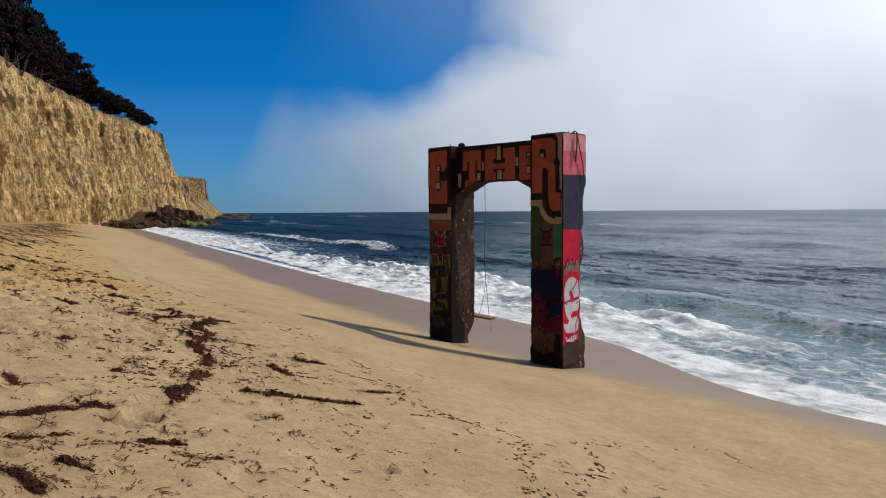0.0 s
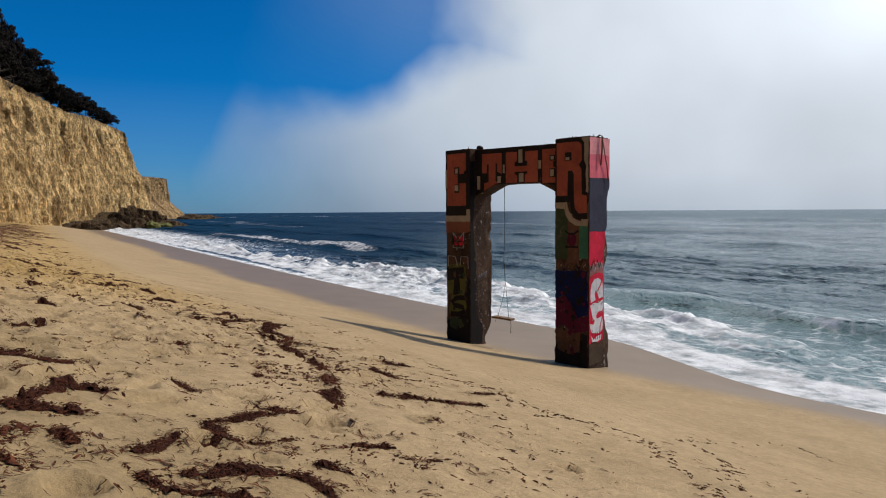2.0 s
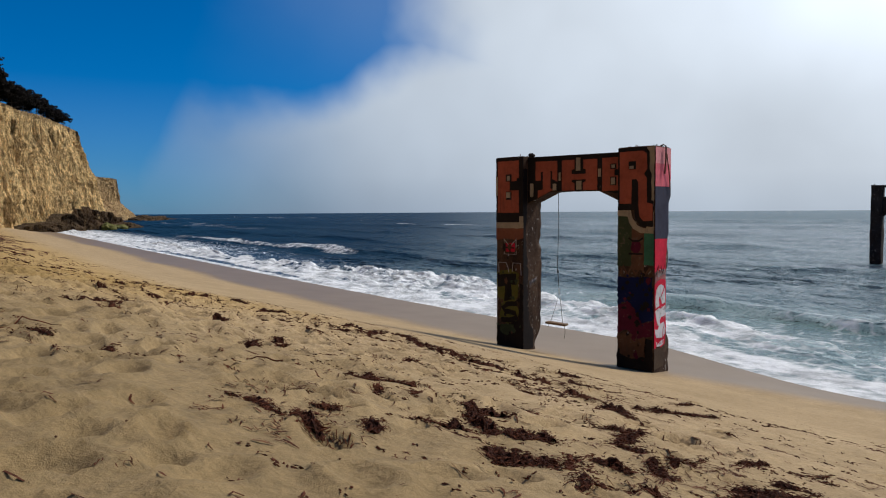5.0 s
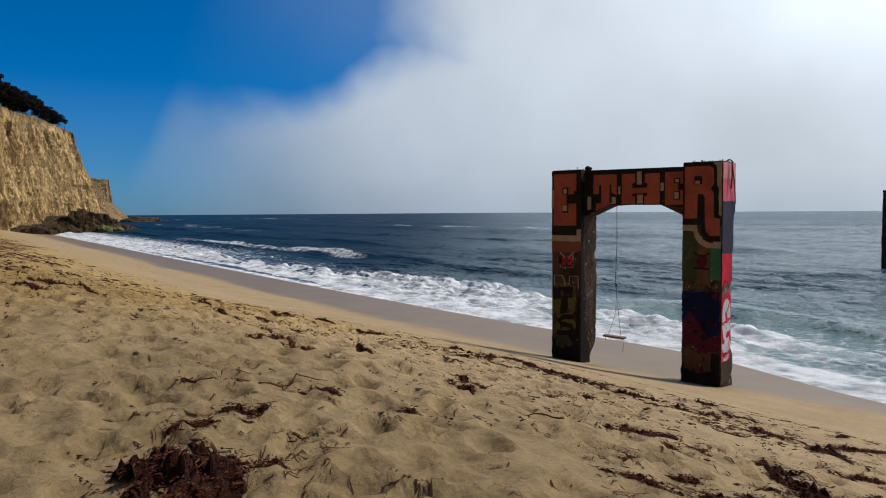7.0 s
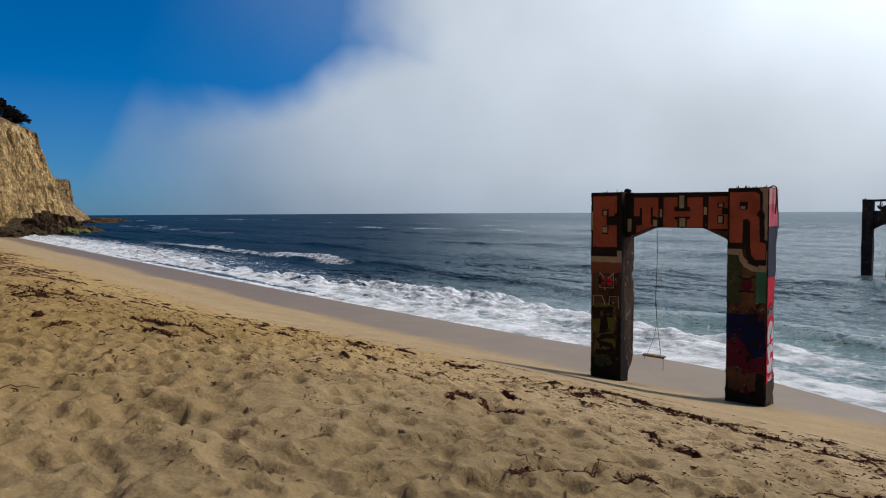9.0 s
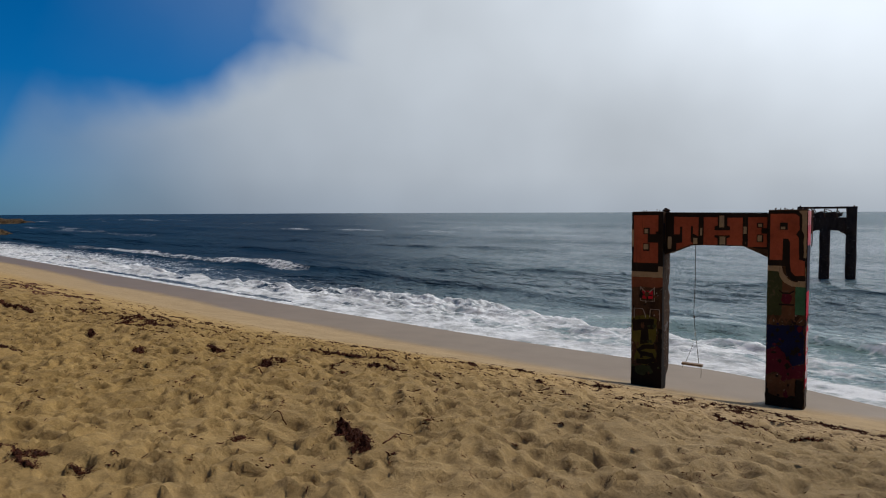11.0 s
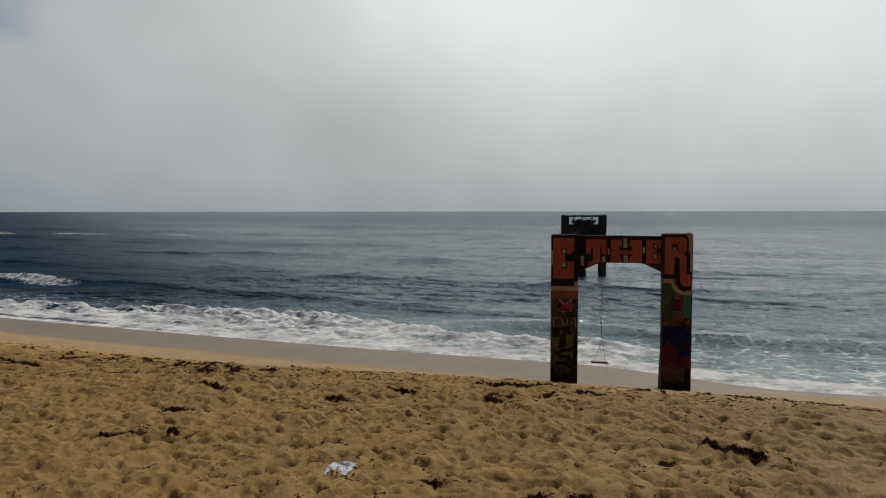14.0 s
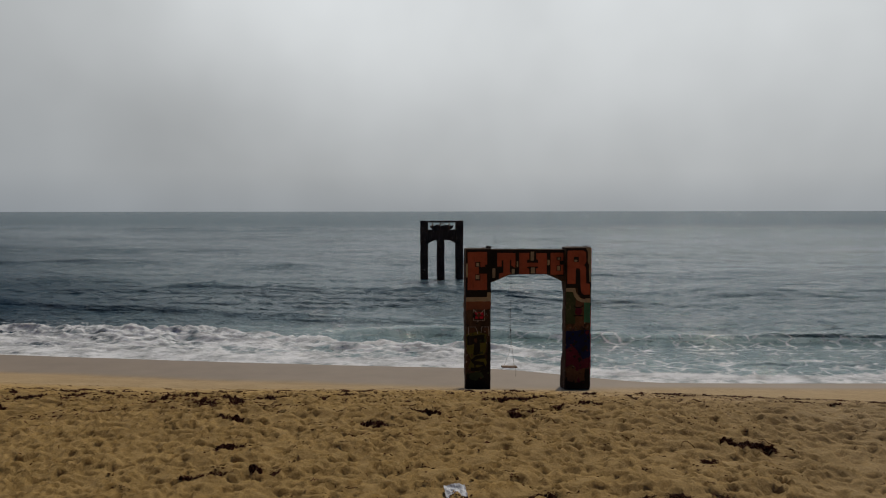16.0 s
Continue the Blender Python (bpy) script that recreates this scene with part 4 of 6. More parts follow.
    B("letter_h", [(1.71, 5.10), (2.03, 5.10), (2.03, 4.90), (1.96, 4.88), (1.96, 4.79), (2.31, 4.79), (2.31, 4.88), (2.25, 4.90), (2.25, 5.09), (2.59, 5.09), (2.59, 4.44), (2.24, 4.44), (2.24, 4.60), (2.31, 4.63), (2.31, 4.67), (1.96, 4.67), (1.96, 4.62), (2.03, 4.60), (2.03, 4.44), (1.71, 4.44)], RED, 2, amp=0.003)
    for q in ((2.07, 2.18, 4.86, 5.14), (2.08, 2.21, 4.45, 4.64), (2.61, 2.68, 4.71, 4.88)):
        B("tan_patch", box(*q), TAN, 3, amp=0.003)
    B("letter_e", box(2.71, 3.12, 4.41, 5.10), RED, 2, amp=0.003)
    B("letter_counter", box(2.90, 3.04, 4.86, 4.97), BLACK, 3, amp=0.003)
    B("letter_counter", box(2.90, 3.04, 4.52, 4.70), BLACK, 3, amp=0.003)
    B("letter_counter", box(3.00, 3.13, 4.72, 4.85), BLACK, 4, amp=0.003)
    for q in ((2.93, 3.01, 4.88, 4.95), (2.92, 3.01, 4.54, 4.68)):
        B("tan_patch", box(*q), TAN, 5, amp=0.003)
    # south post, landward side
    Q = lambda name, pts, mat, lvl=1, **k: paint(name, pts, mat, south, lvl, **k)
    Q("grey_strip", box(3.80, 3.955, 3.6, 5.25), TAN)
    Q("black_ground", [(3.17, 5.25), (3.78, 5.25), (3.86, 5.15), (3.86, 4.80), (3.90, 4.72), (3.90, 4.20), (3.95, 4.18), (3.95, 3.67), (3.70, 3.67), (3.56, 3.80), (3.54, 4.00), (3.17, 4.0)], BLACK, 2)
    Q("letter_r", [(3.21, 5.18), (3.72, 5.18), (3.80, 5.12), (3.81, 4.82), (3.74, 4.72), (3.80, 4.64), (3.81, 4.15), (3.93, 4.12), (3.93, 3.79), (3.74, 3.78), (3.65, 3.88), (3.63, 4.10), (3.62, 4.56), (3.58, 4.62), (3.48, 4.62), (3.47, 4.13), (3.21, 4.13)], RED, 3, amp=0.003)
    Q("letter_counter", box(3.41, 3.57, 4.82, 4.98), BLACK, 4, amp=0.003)
    Q("tan_patch", box(3.43, 3.52, 4.83, 4.89), TAN, 5, amp=0.003)
    Q("green_panel", box(3.75, 3.955, 2.90, 3.62), GREEN)
    Q("green_panel", box(3.17, 3.48, 2.86, 3.90), DARK_GREEN)
    Q("brown_panel", box(3.48, 3.75, 2.80, 3.66), BROWN)
    Q("tan_band", [(3.17, 4.0), (3.46, 4.0), (3.50, 3.84), (3.60, 3.70), (3.74, 3.64), (3.955, 3.64), (3.955, 3.53), (3.68, 3.54), (3.52, 3.62), (3.42, 3.76), (3.40, 3.87), (3.17, 3.88)], TAN, 3)
    Q("emblem", blob(3.57, 3.26, 0.11, 0.13, seed=5), MAGENTA, 2)
    Q("emblem_bar", strip([(3.42, 3.44), (3.50, 3.38), (3.64, 3.38), (3.73, 3.44)], 0.035), BLACK, 3)
    Q("emblem_bar", strip([(3.42, 3.12), (3.73, 3.12)], 0.035), BLACK, 3)
    Q("scribble", strip([(3.24, 2.70), (3.30, 2.86), (3.40, 2.68), (3.48, 2.86), (3.58, 2.70), (3.68, 2.86), (3.78, 2.70), (3.90, 2.84)], 0.07), BROWN, 2)
    Q("navy_panel", [(3.18, 2.64), (3.94, 2.66), (3.95, 1.80), (3.72, 1.72), (3.55, 2.02), (3.40, 2.16), (3.18, 2.06)], NAVY, 1, amp=0.02)
    Q("crimson_panel", [(3.18, 2.05), (3.40, 2.15), (3.55, 2.01), (3.72, 1.71), (3.95, 1.79), (3.95, 1.50), (3.62, 1.40), (3.40, 1.56), (3.18, 1.48)], MAGENTA, 1, amp=0.02)
    Q("faded_patch", [(3.18, 1.47), (3.40, 1.55), (3.62, 1.39), (3.80, 1.44), (3.78, 1.06), (3.5, 0.98), (3.22, 1.06)], BROWN, 1, amp=0.03)
    Q("dark_patch", [(3.175, 0.66), (3.955, 0.66), (3.955, 1.40), (3.80, 1.43), (3.77, 1.05), (3.5, 0.97), (3.24, 1.05), (3.175, 1.30)], BLACK, 1, amp=0.02)
    for pts in ([(3.28, 1.38), (3.34, 1.46), (3.38, 1.32)], [(3.46, 1.34), (3.52, 1.40), (3.55, 1.26)], [(3.66, 1.26), (3.72, 1.36)]):
        Q("faint_stroke", strip(pts, 0.03), BROWN, 2, amp=0.012)
    # smaller splashes of paint over one another
    rng = random.Random(21)
    for i in range(44):
        a, z = rng.uniform(3.24, 3.89), rng.uniform(0.95, 2.75)
        kind = rng.choice((BLACK, BLACK, MAGENTA, NAVY, BLACK)) if z > 1.5 else rng.choice((BLACK, BROWN, CHALK, BLACK, MAGENTA))
        r = rng.uniform(0.015, 0.055) if kind is not CHALK else rng.uniform(0.008, 0.018)
        Q("paint_splash", blob(a, z, r, r * rng.uniform(0.6, 1.8), seed=i, amp=0.5), kind, 3 + i % 3, amp=0.01)
    for i in range(34):
        a, z = rng.uniform(0.07, 0.72), rng.uniform(0.95, 3.3)
        kind = rng.choice((BLACK, BROWN, BLACK, DARK_GREEN)) if z < 2.6 else rng.choice((BROWN, CHALK, BLACK))
        r = rng.uniform(0.02, 0.06) if kind is not CHALK else rng.uniform(0.008, 0.02)
        P("paint_splash", blob(a, z, r, r * rng.uniform(0.6, 1.8), seed=90 + i, amp=0.5), kind, 6 + i % 3, amp=0.01)
    # south side of the south post
    S = lambda name, pts, mat, lvl=1, **k: paint(name, pts, mat, south, lvl, side="south", **k)
    S("pale_pink_band", box(0.012, 0.69, 4.92, 5.25), PALE_PINK)
    S("pink_band", box(0.012, 0.69, 4.47, 4.92), PINK)
    S("slate_band", [(0.012, 4.47), (0.69, 4.47), (0.69, 4.28), (0.61, 4.16), (0.60, 3.9), (0.62, 3.55), (0.56, 3.42), (0.012, 3.43)], SLATE)
    S("scarlet_band", [(0.012, 3.43), (0.56, 3.42), (0.50, 2.9), (0.50, 2.80), (0.012, 2.76)], SCARLET)
    S("pink_wash", [(0.02, 2.76), (0.50, 2.80), (0.50, 2.56), (0.26, 2.62), (0.02, 2.54)], FADED_PINK)
    S("scarlet_ground", [(0.012, 2.52), (0.14, 2.58), (0.32, 2.62), (0.50, 2.58), (0.51, 2.2), (0.50, 1.9), (0.53, 1.62), (0.48, 1.28), (0.30, 1.22), (0.20, 1.30), (0.012, 1.22)], SCARLET, 2)
    for pts in ([(0.05, 2.62), (0.06, 2.78), (0.10, 2.66), (0.13, 2.80), (0.17, 2.64)], [(0.20, 2.66), (0.21, 2.82), (0.27, 2.80), (0.27, 2.68), (0.22, 2.72)], [(0.31, 2.68), (0.33, 2.82), (0.38, 2.70), (0.41, 2.83), (0.45, 2.70)]):
        S("pale_scribble", strip(pts, 0.022), CHALK, 3)
    for pts in ([(0.04, 2.68), (0.16, 2.90), (0.22, 2.74)], [(0.26, 2.88), (0.34, 2.72), (0.44, 2.90)]):
        S("dark_scribble", strip(pts, 0.014), BLACK, 4)
    S("white_letter", [(0.05, 2.28), (0.08, 2.40), (0.18, 2.49), (0.30, 2.51), (0.44, 2.44), (0.47, 2.30), (0.48, 2.12), (0.34, 2.10), (0.29, 2.20), (0.22, 2.27), (0.18, 2.21), (0.22, 2.08), (0.06, 2.04), (0.04, 2.14)], WHITE, 3)
    S("white_letter", [(0.04, 1.98), (0.16, 2.03), (0.30, 2.01), (0.48, 2.07), (0.49, 1.92), (0.44, 1.85), (0.30, 1.84), (0.23, 1.77), (0.27, 1.70), (0.44, 1.74), (0.48, 1.62), (0.46, 1.48), (0.34, 1.41), (0.10, 1.44), (0.04, 1.54), (0.03, 1.62), (0.15, 1.60), (0.20, 1.67), (0.11, 1.76), (0.08, 1.86)], WHITE, 3)
    S("white_letter", [(0.07, 1.38), (0.18, 1.31), (0.27, 1.36), (0.42, 1.38), (0.40, 1.29), (0.28, 1.25), (0.12, 1.26)], WHITE, 3)
    S("red_stroke", strip([(0.30, 2.28), (0.40, 2.40), (0.48, 2.54)], 0.03), SCARLET, 4)
    S("red_stroke", strip([(0.05, 2.02), (0.20, 2.06), (0.34, 2.05), (0.48, 2.10)], 0.025), SCARLET, 4)
    S("red_stroke", strip([(0.36, 1.44), (0.38, 1.58), (0.43, 1.66), (0.44, 1.74)], 0.018), SCARLET, 4)
    for a in (0.14, 0.22, 0.29, 0.36):
        S("red_drip", strip([(a, 1.44), (a + 0.005, 1.36), (a, 1.30)], 0.016), SCARLET, 4)
    for i in range(14):
        a, z = rng.uniform(0.06, 0.44), rng.uniform(1.46, 2.46)
        S("grey_smudge", blob(a, z, rng.uniform(0.008, 0.025), rng.uniform(0.006, 0.018), seed=200 + i, amp=0.4), CHALK, 5)
    S("damp_stain", [(0.02, 1.22), (0.20, 1.24), (0.36, 1.16), (0.46, 1.10), (0.44, 0.84), (0.02, 0.80)], WET_BROWN)
    # the north post's side towards the opening: black edge and foot, recess shade painted in at the top
    I = lambda name, pts, mat, lvl=1, **k: paint(name, pts, mat, north, lvl, side="inner", **k)
    I("black_stain", [(0.006, 4.95), (0.16, 4.95), (0.16, 4.2), (0.10, 3.6), (0.13, 3.1), (0.20, 2.6), (0.16, 2.2), (0.22, 1.7), (0.26, 1.35), (0.40, 1.25), (0.38, 0.8), (0.006, 0.75)], BLACK, amp=0.02)
    for i in range(46):
        a, z = rng.uniform(0.12, 0.46), rng.uniform(1.4, 4.1)
        r = rng.uniform(0.004, 0.016)
        I("lime_fleck", blob(a, z, r, r * rng.uniform(0.6, 2.0), seed=300 + i, amp=0.5), LIME if i % 3 else WET_BROWN, 2 + i % 2, amp=0.004)
    # chalky scrawl on the north post's inner side is on rough concrete: thin raised strokes
    for i in range(5):
        pts = [(10.72 + 0.06 * i + dx, 11.835 - 0.004, 2.22 + dz + 0.02 * i) for dx, dz in ((0, 0), (0.01, 0.16), (0.045, 0.02), (0.05, 0.15))]
        tube("chalk_scrawl", pts, 0.008, CHALK, north)
    # rusted bars and studs on the tops
    rng = random.Random(4)
    for i in range(12):
        x, y = rng.uniform(10.55, 11.1), rng.uniform(8.72, 9.4)
        h = rng.uniform(0.0, 0.05)
        tube("rebar_stub", [(x, y, 5.25), (x + rng.uniform(-0.02, 0.02), y + rng.uniform(-0.02, 0.02), 5.28 + h)], 0.009, RUST, south)
    for i in range(4):
        x, y = rng.uniform(10.6, 11.1), rng.uniform(11.9, 12.5)
        tube("rebar_stub", [(x, y, 5.22), (x + 0.03, y, 5.26 + rng.uniform(0.01, 0.05))], 0.008, RUST, north)
    bm = bmesh.new()
    bmesh.ops.create_icosphere(bm, subdivisions=2, radius=0.075, matrix=Matrix.Translation((10.85, 11.86, 5.27)) @ Matrix.Diagonal((1.1, 1.2, 0.75, 1)))
    for v in bm.verts:
        v.co += Vector(v.co - Vector((10.85, 11.86, 5.27))) * 0.35 * noise.noise(v.co * 14)
    part("concrete_lump", bm, DARK_CONCRETE, north)
    tube("hanging_bar", [(10.86, 8.78, 5.25), (10.86, 8.66, 5.31), (10.85, 8.60, 5.27), (10.83, 8.59, 5.0), (10.80, 8.60, 4.72)], 0.016, RUST, south, "bent rusted steel bar")
    tube("hanging_bar", [(10.86, 8.60, 5.22), (10.92, 8.59, 4.95), (11.02, 8.60, 4.70), (11.08, 8.61, 4.42)], 0.011, RUST, south)
    tube("exposed_bar", [(11.10, 8.72, 3.36), (11.13, 8.71, 3.1), (11.11, 8.73, 2.82), (11.06, 8.74, 2.62)], 0.016, RUST, south)
    return frame_top


def tube(name, pts, radius, mat, parent=None, label="", sides=6):
    V, F = [], []
    pts = [Vector(p) for p in pts]
    for i, p in enumerate(pts):
        d = (pts[min(i + 1, len(pts) - 1)] - pts[max(i - 1, 0)]).normalized()
        a = d.orthogonal().normalized()
        b = d.cross(a)
        r = radius if isinstance(radius, (int, float)) else radius[i]
        V += [p + (a * math.cos(6.2832 * k / sides) + b * math.sin(6.2832 * k / sides)) * r for k in range(sides)]
    for i in range(len(pts) - 1):
        F += [(i * sides + k, i * sides + (k + 1) % sides, (i + 1) * sides + (k + 1) % sides, (i + 1) * sides + k) for k in range(sides)]
    F += [tuple(range(sides))[::-1], tuple(range((len(pts) - 1) * sides, len(pts) * sides))]
    return mesh_object(name, V, F, mat, parent, label, True)


pier_frame = build_frame()


def build_swing():
    swing = new("rope_swing")
    tagged(swing, "single plank swing on thin ropes, hung from the pier frame's beam", "swing")
    x, y = 10.86, 11.14
    tube("rope", [(x, y, 4.44), (x, y - 0.01, 3.6), (x, y + 0.02, 2.75), (x, y - 0.02, 2.25)], 0.007, DARK_ROPE, swing, "dark taut rope")
    tube("knot", [(x, y + 0.005, 2.66), (x, y + 0.005, 2.60)], 0.022, DARK_ROPE, swing)
    tube("rope", [(x, y - 0.02, 2.27), (x, y - 0.07, 1.9), (x, y - 0.12, 1.47)], 0.006, ROPE, swing, "pale lower rope")
    tube("rope", [(x + 0.005, y - 0.02, 2.27), (x, y + 0.04, 1.9), (x, y + 0.20, 1.47)], 0.004, ROPE, swing)
    bm = bmesh.new()
    bmesh.ops.create_cube(bm, size=1, matrix=Matrix.Translation((x, y + 0.04, 1.44)) @ pose(0, 0, 0, 3, 0, 8) @ Matrix.Diagonal((0.18, 0.50, 0.045, 1)))
    bmesh.ops.bevel(bm, geom=bm.edges[:], offset=0.008, segments=2, affect="EDGES")
    part("seat", bm, PLANK, swing, "weathered plank seat")
    tube("rope_tail", [(x, y - 0.16, 1.42), (x + 0.01, y - 0.18, 1.30), (x, y - 0.17, 1.12)], 0.006, ROPE, swing)
    tube("rope_tail", [(x, y + 0.26, 1.42), (x + 0.01, y + 0.28, 1.33)], 0.006, ROPE, swing)
    return swing


rope_swing = build_swing()


# ---- second pier frame, out in the water ----
def build_far_frame():
    far = new("pier_frame_in_sea")
    tagged(far, "dark three-legged concrete pier frame standing out in the sea", "concrete frame")
    x0, x1 = 49.3, 50.1
    for y0, y1 in ((9.03, 9.68), (10.66, 11.30), (12.08, 12.73)):
        ring_pillar("pillar", x0, x1, y0, y1, -2.5, 5.45 if y0 != 10.66 else 4.0, DARK_CONCRETE, far, y0, lambda x, y, z: 0.10 * noise.noise(Vector((x * 1.5, y * 1.5 + 7, z * 1.1))), 40)
    bm = bmesh.new()
    out = [(9.6, 4.78), (12.15, 4.78), (12.15, 3.52), (11.55, 3.86), (11.25, 3.86), (10.7, 3.86), (10.15, 3.86), (9.6, 3.52)]
    f = bm.faces.new([bm.verts.new((x0 + 0.15, y, z)) for y, z in out])
    r = bmesh.ops.extrude_face_region(bm, geom=[f])
    bmesh.ops.translate(bm, verts=[v for v in r["geom"] if isinstance(v, bmesh.types.BMVert)], vec=(0.5, 0, 0))
    bmesh.ops.recalc_face_normals(bm, faces=bm.faces[:])
    bmesh.ops.bevel(bm, geom=bm.edges[:], offset=0.03, segments=1, affect="EDGES")
    part("beam", bm, DARK_CONCRETE, far)
    bm = bmesh.new()
    bmesh.ops.create_cube(bm, size=1, matrix=Matrix.Translation((49.7, 10.88, 5.46)) @ Matrix.Diagonal((0.6, 3.72, 0.13, 1)))
    bmesh.ops.subdivide_edges(bm, edges=bm.edges[:], cuts=5, use_grid_fill=True)
    for v in bm.verts:
        v.co.z += 0.05 * noise.noise(v.co * 2.5)
    part("top_slab", bm, DARK_CONCRETE, far)
    # a broken slab lies in the opening under the top
    bm = bmesh.new()
    out = [(9.86, 5.16), (10.10, 5.06), (10.45, 5.18), (10.95, 5.10), (11.30, 5.20), (11.62, 5.06), (11.92, 5.14), (11.84, 4.92), (11.55, 4.74), (10.30, 4.74), (9.96, 4.88)]
    f = bm.faces.new([bm.verts.new((x0 + 0.2, y, z)) for y, z in out])
    r = bmesh.ops.extrude_face_region(bm, geom=[f])
    bmesh.ops.translate(bm, verts=[v for v in r["geom"] if isinstance(v, bmesh.types.BMVert)], vec=(0.35, 0, 0))
    bmesh.ops.recalc_face_normals(bm, faces=bm.faces[:])
    bmesh.ops.triangulate(bm, faces=bm.faces[:])
    part("broken_slab", bm, DARK_CONCRETE, far)
    rng = random.Random(12)
    for i in range(6):
        y, z, r0, a0 = rng.uniform(9.95, 11.8), rng.uniform(4.95, 5.2), rng.uniform(0.12, 0.28), rng.uniform(0, 6.28)
        turn = rng.uniform(1.6, 4.2)
        pts = [(49.6 + rng.uniform(-0.18, 0.18), y + r0 * 1.3 * math.cos(a0 + turn * k / 7), max(4.76, z + r0 * math.sin(a0 + turn * k / 7) * (1 - 0.05 * k))) for k in range(8)]
        tube("rusted_bar", pts, rng.uniform(0.022, 0.05), RUST, far, sides=5)
    for y in (10.98, 10.2, 11.65):
        tube("rusted_bar", [(49.5, y, 4.7), (49.52, y + 0.08, 5.1), (49.55, y + 0.02, 5.45)], 0.045, RUST, far, sides=5)
    for y in (12.55, 9.2):
        tube("bolt", [(49.5, y, 5.5), (49.5, y + 0.03, 5.62)], 0.04, RUST, far, sides=5)
    return far


build_far_frame()


# ---- kelp thrown up on the sand: each heap to the north as (x, y, x, y, width) of its spine ----
WRACK_A = [(-2.98, 10.72, -3.29, 10.25, 0.21), (-3.53, 11.25, -3.65, 11.07, 0.11), (-4.62, 11.59, -4.63, 11.36, 0.09), (-4.69, 12.07, -4.83, 11.77, 0.21), (-4.75, 12.43, -4.73, 12.14, 0.13), (-1.07, 12.49, -0.90, 11.61, 0.64), (-5.01, 12.71, -5.02, 12.28, 0.23), (-1.36, 13.19, -1.54, 12.85, 0.28), (-5.00, 13.24, -4.98, 12.80, 0.09), (-4.57, 13.53, -4.56, 13.19, 0.13)]
WRACK_B = [(-1.02, 14.62, -1.23, 14.11, 0.28), (-1.57, 15.22, -1.89, 14.90, 0.23), (-3.45, 16.39, -3.58, 16.09, 0.15), (-2.59, 16.98, -2.51, 16.46, 0.24), (-3.61, 17.09, -3.47, 16.67, 0.21), (-1.04, 17.33, -1.21, 17.00, 0.21), (-0.08, 17.87, -0.46, 17.47, 0.26), (0.11, 18.04, 0.32, 15.92, 1.38), (3.15, 20.51, 4.02, 19.90, 0.74), (0.42, 23.27, -0.03, 20.90, 0.75), (4.84, 31.42, 5.11, 26.91, 0.80)]
# ragged bands nearer by: the width, then the points of the spine
BANDS_A = [(0.08, (-0.66, 3.13), (-0.57, 3.08)), (0.06, (-0.81, 3.16), (-0.77, 3.1)), (0.09, (0.51, 3.22), (0.56, 3.04)), (0.08, (0.09, 3.28), (0.32, 3.27), (0.46, 3.18)), (0.11, (-0.05, 3.29), (-0.05, 3.13), (0.12, 3.09), (0.28, 3.01)), (0.05, (0.71, 3.32), (0.79, 3.2)), (0.11, (-0.75, 3.46), (-0.63, 3.49), (-0.55, 3.4), (-0.47, 3.31)), (0.06, (1.19, 3.49), (1.28, 3.37), (1.39, 3.28)), (0.06, (0.01, 3.51), (0.23, 3.69)), (0.1, (-0.46, 3.6), (-0.32, 3.77), (-0.22, 3.76), (-0.21, 3.57)), (0.08, (1.13, 3.6), (1.28, 3.56)), (0.06, (0.28, 3.63), (0.48, 3.67)), (0.03, (0.59, 3.68), (0.89, 3.7)), (0.16, (-0.65, 3.9), (-0.54, 3.82), (-0.49, 3.68))]
BANDS_B = [(0.07, (0.52, 3.99), (0.49, 3.82)), (0.05, (1.77, 4.08), (2.07, 4.03)), (0.09, (0.46, 4.16), (0.58, 4.06), (0.75, 4.08), (1.2, 4.29)), (0.11, (-0.23, 4.21), (0.03, 4.58), (0.17, 4.56), (0.27, 4.44)), (0.1, (-0.54, 4.4), (-0.47, 4.27), (-0.36, 4.16), (-0.28, 4.04), (-0.18, 4.08), (-0.05, 4.06)), (0.09, (-1.11, 4.41), (-1.1, 4.33)), (0.08, (1.03, 4.51), (1.17, 4.28)), (0.06, (-0.85, 4.65), (-0.77, 4.53), (-0.78, 4.38), (-0.88, 4.26)), (0.06, (2.37, 4.69), (2.62, 4.66)), (0.08, (2.35, 4.7), (3.03, 4.51)), (0.09, (2.06, 4.75), (2.42, 4.74)), (0.06, (-0.15, 4.78), (-0.06, 4.85)), (0.05, (-1.18, 4.82), (-1.12, 4.7), (-1.14, 4.5)), (0.05, (-2.24, 4.94), (-2.16, 4.9))]
BANDS_NORTH = [(0.3, (0.9, 21.2), (1.5, 20.1), (2.0, 19.2)), (0.26, (0.1, 18.7), (1.0, 18.3)), (0.2, (-0.3, 17.2), (0.6, 17.6)), (0.18, (-0.42, 13.4), (-0.2, 12.6), (-0.05, 12.0)), (0.1, (0.8, 10.1), (1.05, 9.75))]
